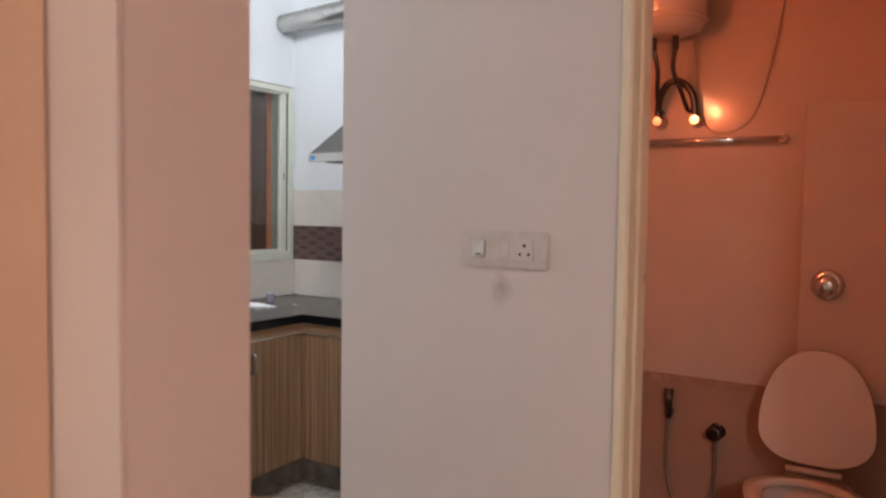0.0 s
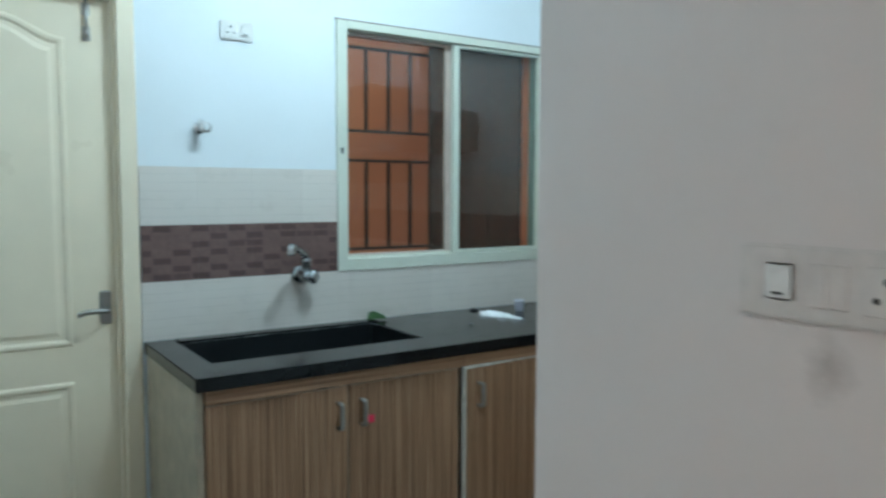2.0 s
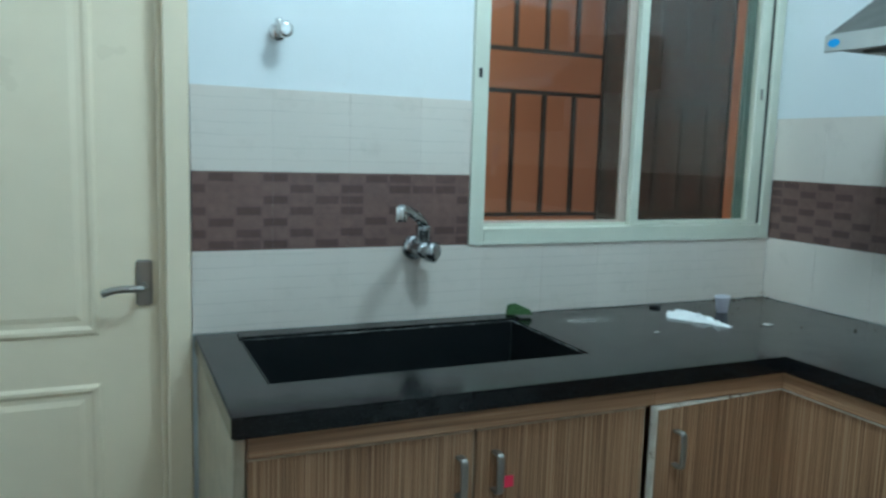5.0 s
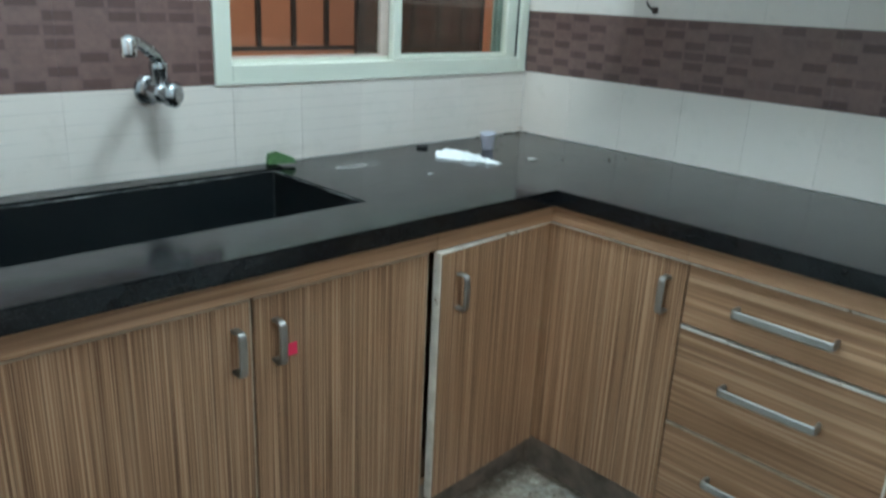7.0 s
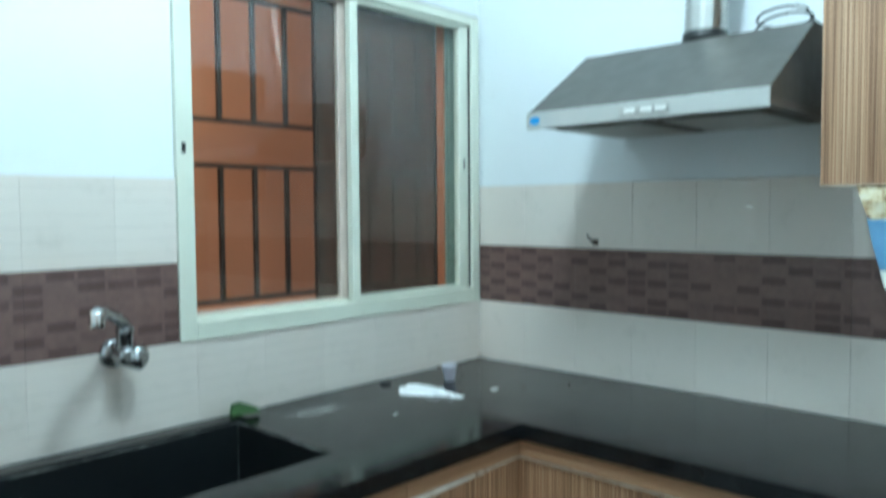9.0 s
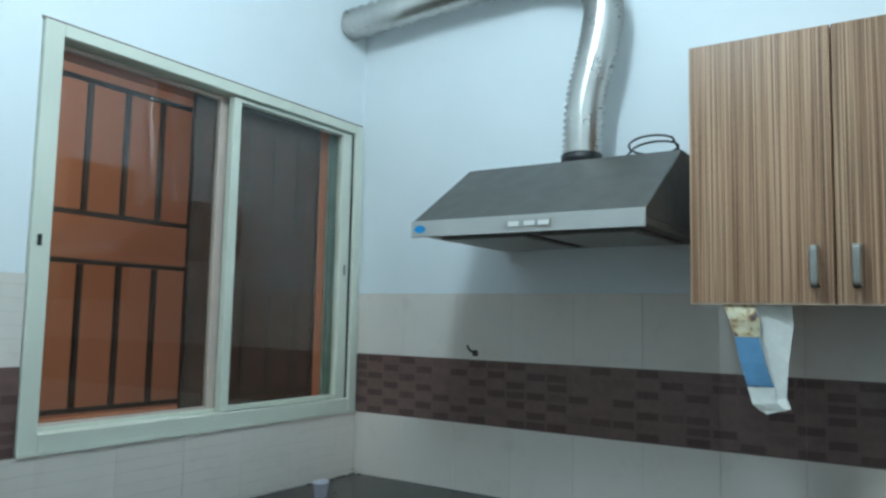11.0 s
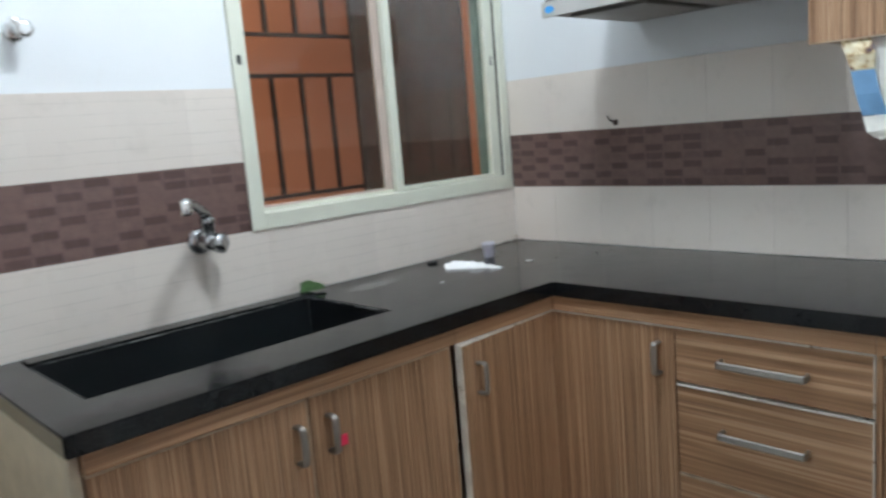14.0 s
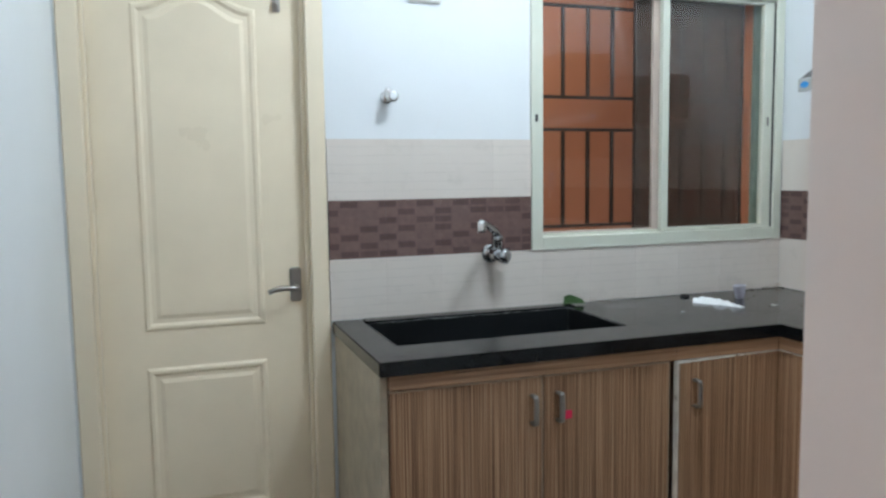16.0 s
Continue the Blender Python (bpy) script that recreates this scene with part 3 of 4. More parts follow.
part("body", blocks(((-0.948, -0.566, 0.1335), (-0.02, -0.02, 0.1530)), ((-0.035, -0.566, 0.1530), (-0.02, -0.03, 0.78)), ((-0.948, -0.03, 0.1530), (-0.02, -0.02, 0.78)),
                    ((-0.53, -0.95, 0.1335), (-0.02, -0.567, 0.1530))), WOOD_V, corner_unit)
part("top_rail", blocks(((-0.9505, -0.608, 0.748), (-0.5675, -0.581, 0.7895)), ((-0.567, -0.972, 0.748), (-0.54, -0.581, 0.7895)), bevel=0.001), WOOD_H, corner_unit)
part("plinth", box((-0.497, -1.765, 0.001), (-0.479, -0.531, 0.1330)), SKIRT, corner_unit, "dark worn skirting board")
ajar = part("door", box((-0.391, -TH, -0.298), (0, 0, 0.313), 0.0015), WOOD_V, corner_unit, "zebra laminate door standing slightly open")
ajar.matrix_basis = pose(-0.5605, FY + TH, 0.431, 0, 0, 3.2)
part("edge_band", blocks(((-0.3935, -TH - 0.001, -0.298), (-0.3895, 0.0005, 0.3135)), ((-0.390, -TH - 0.001, 0.3095), (-0.001, 0.0005, 0.3145))), EDGE_BAND, ajar, "chipped white edge strip")
door_handle_bar(ajar, -0.333, -TH, 0.255, (0, -1, 0))
d = part("door", box((FX, -0.972, 0.1360), (FX + TH, -0.581, 0.744), 0.0015), WOOD_V, corner_unit)
part("edge_band", box((FX - 0.0012, -0.972, 0.7405), (FX + TH, -0.581, 0.7455)), EDGE_BAND, d, "worn pale edge strip")
door_handle_bar(d, FX, -0.930, 0.700, (-1, 0, 0))

drawers = thing("drawer_unit", "zebra-wood laminate unit with three drawers", "drawer unit")
part("body", blocks(((-0.536, -1.425, 0.1360), (-0.03, -1.41, 0.78)), ((-0.536, -0.99, 0.1360), (-0.03, -0.976, 0.78)), ((-0.03, -1.425, 0.1360), (-0.02, -0.976, 0.78)),
                    ((-0.536, -1.41, 0.1345), (-0.03, -0.99, 0.149))), WOOD_V, drawers)
part("top_rail", box((-0.567, -1.426, 0.748), (-0.54, -0.9725, 0.7895), 0.001), WOOD_H, drawers)
part("stile", box((FX, -1.437, 0.1360), (FX + TH, -1.4235, 0.747), 0.001), WOOD_V, drawers)
for lo, hi, hz in ((0.606, 0.744, 0.674), (0.366, 0.598, 0.497), (0.1360, 0.361, 0.269)):
    d = part("drawer_front", box((FX, -1.421, lo), (FX + TH, -0.975, hi), 0.0015), WOOD_H, drawers)
    part("edge_band", blocks(((FX - 0.0015, -1.421, hi - 0.003), (FX + TH, -0.975, hi + 0.002)), ((FX - 0.0012, -1.4225, lo), (FX + TH, -1.4195, hi - 0.003))), EDGE_DULL if hi < 0.5 else EDGE_BAND, d, "worn pale edge strip")
    drawer_handle(d, FX, -1.095, hz)

end_unit = thing("end_cabinet", "zebra-wood laminate base cabinet at the wall", "cabinet")
part("body", blocks(((-0.536, YS + 0.01, 0.1345), (-0.03, YS + 0.024, 0.78)), ((-0.536, -1.445, 0.1345), (-0.03, -1.4385, 0.78)), ((-0.03, YS + 0.01, 0.1345), (-0.02, -1.4385, 0.78))), WOOD_V, end_unit)
part("top_rail", box((-0.567, YS + 0.009, 0.748), (-0.54, -1.4265, 0.7895), 0.001), WOOD_H, end_unit)
d = part("door", box((FX, YS + 0.012, 0.1360), (FX + TH, -1.4385, 0.744), 0.0015), WOOD_V, end_unit)
part("edge_band", box((FX - 0.0012, YS + 0.012, 0.7405), (FX + TH, -1.4385, 0.7455)), EDGE_BAND, d, "worn pale edge strip")
door_handle_bar(d, FX, -1.462, 0.700, (-1, 0, 0))

tagged(ob_from("tape_sticker", box((-1.318, FY - 0.0025, 0.612), (-1.294, FY - 0.0005, 0.636)), RED), "bright pink-red tape square on a cabinet door", "sticker")

wall_unit = thing("wall_cabinet", "zebra-wood laminate wall cabinet with two doors", "cabinet")
part("body", blocks(((-0.289, YS + 0.008, 1.398), (-0.008, -1.205, 1.414)), ((-0.289, YS + 0.008, 1.955), (-0.008, -1.205, 1.97)), ((-0.289, -1.22, 1.414), (-0.008, -1.205, 1.955)),
                    ((-0.289, YS + 0.008, 1.414), (-0.008, YS + 0.022, 1.955)), ((-0.018, YS + 0.022, 1.414), (-0.008, -1.22, 1.955))), WOOD_V, wall_unit)
for a, b, hy in ((-1.488, -1.203, -1.453), (YS + 0.009, -1.4915, -1.529)):
    d = part("door", box((-0.309, a, 1.394), (-0.2905, b, 1.972), 0.0015), WOOD_V, wall_unit)
    part("edge_band", box((-0.3095, a, 1.392), (-0.2905, b, 1.3955)), EDGE_DULL, d)
    door_handle_bar(d, -0.309, hy, 1.509, (-1, 0, 0))

# ---------------------------------------------------------------- kitchen door
kitchen_door = tagged(new("door_1"), "closed cream painted panel door with an arched panel", "door", kind="structure")
part("frame", blocks(((-2.631, -0.008, 0), (-2.572, 0.12, 1.975)), ((-1.92, -0.008, 0), (-1.863, 0.12, 1.975)), ((-2.631, -0.008, 1.975), (-1.863, 0.12, 2.029)), bevel=0.004), CREAM, kitchen_door)
part("stop", blocks(((-2.572, 0.02, 0), (-2.560, 0.048, 1.963)), ((-1.932, 0.02, 0), (-1.92, 0.048, 1.963)), ((-2.572, 0.02, 1.963), (-1.92, 0.048, 1.975)), bevel=0.002), CREAM, kitchen_door)
leaf = part("leaf", box((-2.569, 0.05, 0.006), (-1.923, 0.085, 1.972), 0.002), CREAM, kitchen_door)


def panel_outline(xa, xb, za, zb, arch, inset):
    xa, xb, za, zb = xa + inset, xb - inset, za + inset, zb - inset
    pts = [(xa, za), (xb, za), (xb, zb)]
    if arch:
        for k in range(1, 16):
            u = k / 16
            pts.append((xb + (xa - xb) * u, zb + arch * 0.5 * (1 - math.cos(2 * math.pi * u))))
    pts.append((xa, zb))
    return pts


def moulded_panel(xa, xb, za, zb, arch, face):
    """A ridge round the panel, then a hollow, then a raised field."""
    bm = bmesh.new()
    steps = ((0.0, 0.0), (0.008, 0.007), (0.016, 0.007), (0.026, -0.001), (0.034, -0.001), (0.05, 0.005))
    rings = [[bm.verts.new((x, face - h, z)) for x, z in panel_outline(xa, xb, za, zb, arch, s)] for s, h in steps]
    n = len(rings[0])
    for a, b in zip(rings, rings[1:]):
        for k in range(n):
            bm.faces.new((a[k], a[(k + 1) % n], b[(k + 1) % n], b[k]))
    bm.faces.new(rings[-1])
    base = [bm.verts.new((v.co.x, face + 0.004, v.co.z)) for v in rings[0]]
    for k in range(n):
        bm.faces.new((rings[0][k], rings[0][(k + 1) % n], base[(k + 1) % n], base[k]))
    return bm


part("upper_panel", moulded_panel(-2.436, -2.066, 0.83, 1.835, 0.06, 0.05), CREAM, leaf, "arched raised door panel")
part("lower_panel", moulded_panel(-2.436, -2.066, 0.225, 0.712, 0, 0.05), CREAM, leaf, "square raised door panel")
lever = part("handle", box((-1.985, 0.041, 0.897), (-1.948, 0.0498, 1.009), 0.008, 3), NICKEL, leaf, "satin metal lever handle")
part("grip", tube(smooth_path([(-1.967, 0.041, 0.947), (-1.967, 0.0, 0.947), (-1.985, -0.008, 0.948), (-2.03, -0.008, 0.947), (-2.06, -0.006, 0.938)]), 0.0085, 10), NICKEL, lever)
bolt = part("bolt", blocks(((-2.012, 0.044, 1.83), (-1.988, 0.0498, 1.875)), ((-2.012, 0.044, 1.91), (-1.988, 0.0498, 1.95)), bevel=0.001), STEEL, leaf, "metal tower bolt")
part("rod", tube([(-2.0, 0.038, 1.836), (-2.0, 0.038, 1.969)], 0.006, 10), STEEL, bolt)
part("knob", tube([(-2.0, 0.038, 1.853), (-2.0, 0.018, 1.853)], 0.006, 10), STEEL, bolt)

# ---------------------------------------------------------------- window
window = tagged(new("window_1"), "cream aluminium sliding window with dusty mesh and iron grille", "window", kind="structure")
wx0, wx1, wz0, wz1 = -1.129, -0.012, 1.036, 2.001
part("window_frame", blocks(((wx0, -0.012, wz0), (wx0 + 0.045, 0.072, wz1)), ((wx1 - 0.038, -0.012, wz0), (wx1, 0.072, wz1)),
                            ((wx0 + 0.045, -0.012, wz0), (wx1 - 0.038, 0.072, wz0 + 0.042)), ((wx0 + 0.045, -0.012, wz1 - 0.03), (wx1 - 0.038, 0.072, wz1)), bevel=0.002), ALU, window)
part("jamb_channel", blocks(((-0.098, 0.064, wz0 + 0.053), (-0.0505, 0.0715, wz1 - 0.031)), ((-0.100, 0.046, wz0 + 0.053), (-0.0505, 0.051, wz1 - 0.031)),
                            ((-0.094, 0.030, wz0 + 0.053), (-0.0505, 0.034, wz1 - 0.031)), ((-0.076, 0.034, wz0 + 0.053), (-0.0505, 0.064, wz1 - 0.031))), CHANNEL, window, "sliding channel of the jamb, its shade coloured in grey-green")
part("gasket", box((-0.0555, -0.0025, wz0 + 0.046), (-0.0505, 0.0015, wz1 - 0.034)), BLACK, window, "dark rubber gap beside the sash")
part("track", blocks(((wx0 + 0.046, 0.028, wz0 + 0.0425), (wx1 - 0.046, 0.032, wz0 + 0.052)), ((wx0 + 0.046, 0.052, wz0 + 0.0425), (wx1 - 0.046, 0.056, wz0 + 0.052))), ALU, window)


def sash(name, xa, xb, ya, yb, wl, wr, pane, label, bars=ALU):
    za, zb = wz0 + 0.044, wz1 - 0.032
    s = part(name, blocks(((xa, ya, za), (xa + wl, yb, zb)), ((xb - wr, ya, za), (xb, yb, zb)), ((xa + wl, ya, za), (xb - wr, yb, za + 0.014)), ((xa + wl, ya, zb - 0.012), (xb - wr, yb, zb)), bevel=0.0015),
             bars, window, label)
    ym = (ya + yb) / 2
    p = part("pane", box((xa + wl, ym - 0.002, za + 0.014), (xb - wr, ym + 0.002, zb - 0.012)), pane, s)
    p.visible_shadow = False
    return s


front = sash("sliding_sash", -0.574, -0.054, 0.002, 0.026, 0.029, 0.046, GLASS, "cream sliding glass sash")
sash("sliding_sash", -1.083, -0.566, 0.034, 0.050, 0.004, 0.030, GLASS, "clear glass sash, stiles coloured beige for shade", STILE)
sash("mesh_sash", -0.662, -0.150, 0.058, 0.071, 0.006, 0.010, DUSTY, "dusty brown mesh sash", IRON)
part("latch", box((-0.083, -0.004, 1.485), (-0.074, 0.0018, 1.52), 0.002, 2), NICKEL, front, "worn metal latch")
part("frame_catch", box((-1.116, -0.016, 1.49), (-1.106, -0.0125, 1.515), 0.001), BLACK, window, "small black catch")
part("sill", box((wx0, -0.014, wz0 - 0.004), (wx1, -0.0125, wz0 + 0.006)), ALU, window)
part("top_gap", box((wx0 - 0.005, -0.006, wz1 + 0.0012), (wx1 + 0.003, -0.0005, wz1 + 0.006)), SKIRT, window, "dark gap above the frame")
grille = tagged(new("window_grille"), "dark brown iron window grille of square bars", "grille")
gy = 0.115
for z in (1.106, 1.471, 1.592, 1.929):
    part("cross_bar", box((-1.099, gy - 0.005, z - 0.006), (-0.101, gy + 0.005, z + 0.006)), IRON, grille)
for k in range(10):
    gx = -1.044 + 0.1065 * k
    if gx > -0.11:
        break
    for lo, hi in ((1.113, 1.464), (1.599, 1.922)):
        part("bar", box((gx - 0.006, gy - 0.006, lo), (gx + 0.006, gy + 0.006, hi)), IRON, grille)
part("post", box((-0.62, gy - 0.016, 1.086), (-0.607, gy - 0.0065, 1.974)), IRON, grille)

# ---------------------------------------------------------------- range hood and duct
hood = thing("range_hood", "grey steel sloping range hood with push buttons", "range hood")
ha, hb = -1.157, -0.563
side = [(-0.475, 1.548), (-0.475, 1.588), (-0.205, 1.765), (-0.002, 1.765), (-0.002, 1.556)]


def slab_along_y(outline, ya, yb, bevel=0.0):
    """An outline in x, z pulled along y from ya to yb."""
    own = bmesh.new()
    a = [own.verts.new((x, ya, z)) for x, z in outline]
    b = [own.verts.new((x, yb, z)) for x, z in outline]
    n = len(outline)
    own.faces.new(a)
    own.faces.new(b[::-1])
    for k in range(n):
        own.faces.new((a[k], a[(k + 1) % n], b[(k + 1) % n], b[k]))
    bmesh.ops.recalc_face_normals(own, faces=own.faces)
    if bevel:
        bmesh.ops.bevel(own, geom=own.edges[:], offset=bevel, segments=2, affect="EDGES")
    return own


part("canopy", slab_along_y([(-0.472, 1.590), (-0.205, 1.765), (-0.002, 1.765), (-0.002, 1.57), (-0.472, 1.57)], ha, hb, 0.002), GREY_METAL, hood)
part("fascia", box((-0.479, ha - 0.001, 1.548), (-0.4725, hb + 0.001, 1.589), 0.0015), SILVER, hood, "brushed steel front strip")
part("underside", blocks(((-0.472, ha + 0.001, 1.556), (-0.006, hb - 0.001, 1.5695))), FILTER, hood)
for a, b in ((-0.845, -0.60), (-1.12, -0.875)):
    f = part("filter", box((-0.40, a, 1.549), (-0.08, b, 1.5555), 0.002), FILTER, hood, "dark mesh grease filter")
    for k in range(9):
        part("slat", box((-0.39 + 0.034 * k, a + 0.012, 1.546), (-0.372 + 0.034 * k, b - 0.012, 1.5488)), STEEL, f)
panel = part("button_panel", box((-0.4815, -0.945, 1.558), (-0.4795, -0.822, 1.578), 0.003, 2), STEEL, hood)
for y in (-0.852, -0.893, -0.928):
    part("button", box((-0.4845, y - 0.014, 1.562), (-0.482, y + 0.014, 1.574), 0.003, 3), WHITE_PLASTIC, panel)
part("badge", lathe([(0.016, 0), (0.016, 0.001)], at(-0.4793, -0.589, 1.568, NX) @ Matrix.Diagonal((0.62, 1, 1, 1))), BLUE, hood, "small blue oval badge")
part("collar", lathe([(0.056, 0), (0.056, 0.03), (0.05, 0.034)], at(-0.12, -0.865, 1.7655)), BLACK, hood, "black duct collar")
tagged(ob_from("exhaust_duct", tube(smooth_path([(-0.12, -0.865, 1.79), (-0.12, -0.875, 1.95), (-0.115, -0.91, 2.10), (-0.11, -0.92, 2.22), (-0.105, -0.86, 2.32),
                                                 (-0.10, -0.72, 2.365), (-0.095, -0.40, 2.36), (-0.09, 0.0, 2.34)], 20), 0.05, 18, ribs=0.005), FOIL),
       "flexible ribbed aluminium exhaust duct above the hood", "duct")
coil = [(-0.1 + 0.02 * math.sin(a * 0.7), -1.055 + 0.06 * math.cos(a), 1.797 + 0.022 * math.sin(a) + 0.0015 * a) for a in (k * 0.42 for k in range(22))]
tagged(ob_from("power_cable", tube([(-0.08, -0.93, 1.7695), (-0.085, -0.96, 1.773)] + coil + [(-0.05, -1.12, 1.772)], 0.003, 8), BLACK), "coiled black power cable on the hood", "cable")

# ---------------------------------------------------------------- taps, plates and small fittings
tap = thing("wall_tap", "chrome wall-mounted sink tap with swivel spout", "tap")
tx, tz = -1.29, 1.03
part("flange", lathe([(0.034, 0), (0.032, 0.008), (0.018, 0.014)], at(tx, -0.009, tz, NY)), TAP_CHROME, tap)
body = part("body", lathe([(0.017, 0), (0.021, 0.02), (0.021, 0.062), (0.013, 0.070)], at(tx, -0.018, tz, NY)), TAP_CHROME, tap)
part("knob", lathe([(0.014, 0), (0.026, 0.006), (0.028, 0.026), (0.018, 0.034)], at(tx + 0.014, -0.062, tz - 0.004, pose(0, 0, 0, 90, 0, 35))), TAP_CHROME, tap, "round chrome tap knob")
part("column", lathe([(0.016, -0.012), (0.0175, 0.0), (0.0175, 0.034), (0.0195, 0.038), (0.0195, 0.05), (0.014, 0.056)], at(tx + 0.004, -0.058, tz + 0.012)), TAP_CHROME, tap)
part("spout", tube(smooth_path([(tx + 0.004, -0.058, tz + 0.05), (tx, -0.064, tz + 0.068), (tx - 0.022, -0.086, tz + 0.088), (tx - 0.07, -0.14, tz + 0.110), (tx - 0.104, -0.180, tz + 0.118)]),
                   [0.0145 - 0.0001 * k for k in range(33)], 14), TAP_CHROME, tap)
part("nozzle", lathe([(0.0135, 0), (0.0155, 0.006), (0.0155, 0.03), (0.012, 0.036)], at(tx - 0.106, -0.182, tz + 0.088)), CHROME, tap, "bright chrome aerator nozzle")

valve = thing("stop_valve", "small chrome stop valve on the wall", "valve")
part("flange", lathe([(0.022, 0), (0.02, 0.006), (0.01, 0.009)], at(-1.655, 0, 1.563, NY)), CHROME, valve)
part("body", lathe([(0.01, 0), (0.012, 0.02), (0.012, 0.045)], at(-1.655, -0.008, 1.563, NY)), CHROME, valve)
part("knob", lathe([(0.012, 0), (0.019, 0.004), (0.019, 0.016), (0.012, 0.02)], at(-1.650, -0.048, 1.562, NY)), CHROME, valve)
part("outlet", tube([(-1.655, -0.03, 1.565), (-1.662, -0.036, 1.59)], 0.009, 10), CHROME, valve)


def socket_plate(name, label, m, w, h, switch_at, pins_at, material, blank_at=None):
    """A plate lying in x, z and facing -y before m places it."""
    t = thing(name, label, "socket", "wall sockets")
    bm = box((-w / 2, -0.011, -h / 2), (w / 2, -0.0005, h / 2), 0.004, 2)
    plate = part("plate", bm, material, t)
    s = part("switch", box((switch_at - 0.018, -0.0155, -0.02), (switch_at + 0.018, -0.0112, 0.022), 0.003, 2), WHITE_PLASTIC, t, "rocker switch")
    part("mark", box((switch_at - 0.007, -0.0162, -0.014), (switch_at + 0.007, -0.0157, -0.011)), BLACK, s)
    part("module", box((pins_at - 0.024, -0.0135, -0.026), (pins_at + 0.024, -0.0112, 0.026), 0.001), material, t)
    for dx, dz, r in ((0, 0.011, 0.0042), (-0.011, -0.009, 0.0035), (0.011, -0.009, 0.0035)):
        part("pin_hole", lathe([(r, 0), (r, 0.0006)], at(pins_at + dx, -0.0137, dz, NY), 12), BLACK, t)
    if blank_at is not None:
        for dx in (-0.012, 0.012):
            part("blank", box((blank_at + dx - 0.010, -0.0132, -0.024), (blank_at + dx + 0.010, -0.0112, 0.024), 0.001), material, t)
    for o in t.children_recursive:
        if o.parent is t:
            o.matrix_basis = m
    return t


socket_plate("wall_socket", "worn ivory switch and socket plate with smudges around", at(XS, -2.243, 1.243, pose(0, 0, 0, 0, 0, -90)), 0.232, 0.086, -0.062, 0.058, OLD_PLASTIC, -0.005)
socket_plate("wall_socket", "white switch and socket plate high on the wall", at(-1.518, 0, 1.91, Matrix()), 0.118, 0.068, 0.03, -0.024, WHITE_PLASTIC)
socket_plate("wall_socket", "white socket plate on the tiled end wall", at(-0.32, YS + 0.0075 + CORNER - 0.32 * SKEW, 1.05, pose(0, 0, 0, 0, 0, 180 + math.degrees(SKEW))), 0.15, 0.085, 0.03, -0.024, WHITE_PLASTIC)

gas = thing("gas_tap", "small gas tap with a yellow handle", "gas tap")
part("body", lathe([(0.016, 0), (0.012, 0.006), (0.009, 0.012), (0.010, 0.035)], at(-0.009, -1.531, 0.932, NX)), BRASS, gas)
part("nozzle", tube([(-0.03, -1.531, 0.93), (-0.034, -1.531, 0.908)], 0.007, 10), BRASS, gas)
part("handle", box((-0.05, -1.557, 0.945), (-0.03, -1.508, 0.962), 0.005, 2), YELLOW, gas, "yellow plastic handle")

clip = thing("wall_hook", "small dark metal hook on the tiles", "hook")
part("shank", tube(smooth_path([(-0.009, -0.472, 1.247), (-0.024, -0.468, 1.252), (-0.028, -0.46, 1.262), (-0.024, -0.455, 1.268)]), 0.0032, 8), IRON, clip)
part("base", box((-0.014, -0.486, 1.237), (-0.009, -0.466, 1.255), 0.002), IRON, clip)

# ---------------------------------------------------------------- loose things on the worktop and floor


def crumple(w, d, nx, ny, height, seed, fold=1.0):
    """A crumpled sheet with a little thickness, lying about z = 0."""
    bm = bmesh.new()
    rng = random.Random(seed)
    off = Vector((rng.random() * 50, rng.random() * 50, 0))
    rows = []
    for j in range(ny + 1):
        row = []
        for i in range(nx + 1):
            u, v = i / nx - 0.5, j / ny - 0.5
            p = Vector((u * w, v * d, 0))
            k = noise.noise(p * 38 + off) + 0.5 * noise.noise(p * 90 + off)
            p.x += 0.12 * w * noise.noise(p * 25 + off * 2) * fold
            p.y += 0.25 * d * noise.noise(p * 25 + off * 3) * fold
            p.z = 0.0015 + height * max(0.0, 0.35 + k)
            row.append(bm.verts.new(p))
        rows.append(row)
    for a, b in zip(rows, rows[1:]):
        for i in range(nx):
            bm.faces.new((a[i], a[i + 1], b[i + 1], b[i]))
    bmesh.ops.recalc_face_normals(bm, faces=bm.faces)
    bmesh.ops.solidify(bm, geom=bm.faces[:], thickness=0.0009)
    return bm


def laid(name, bm, m, material, label, category):
    bmesh.ops.transform(bm, matrix=m, verts=bm.verts)
    low = min(v.co.z for v in bm.verts)
    bmesh.ops.translate(bm, vec=(0, 0, m.translation.z - low), verts=bm.verts)
    return tagged(ob_from(name, bm, material), label, category)


ZT = 0.8305


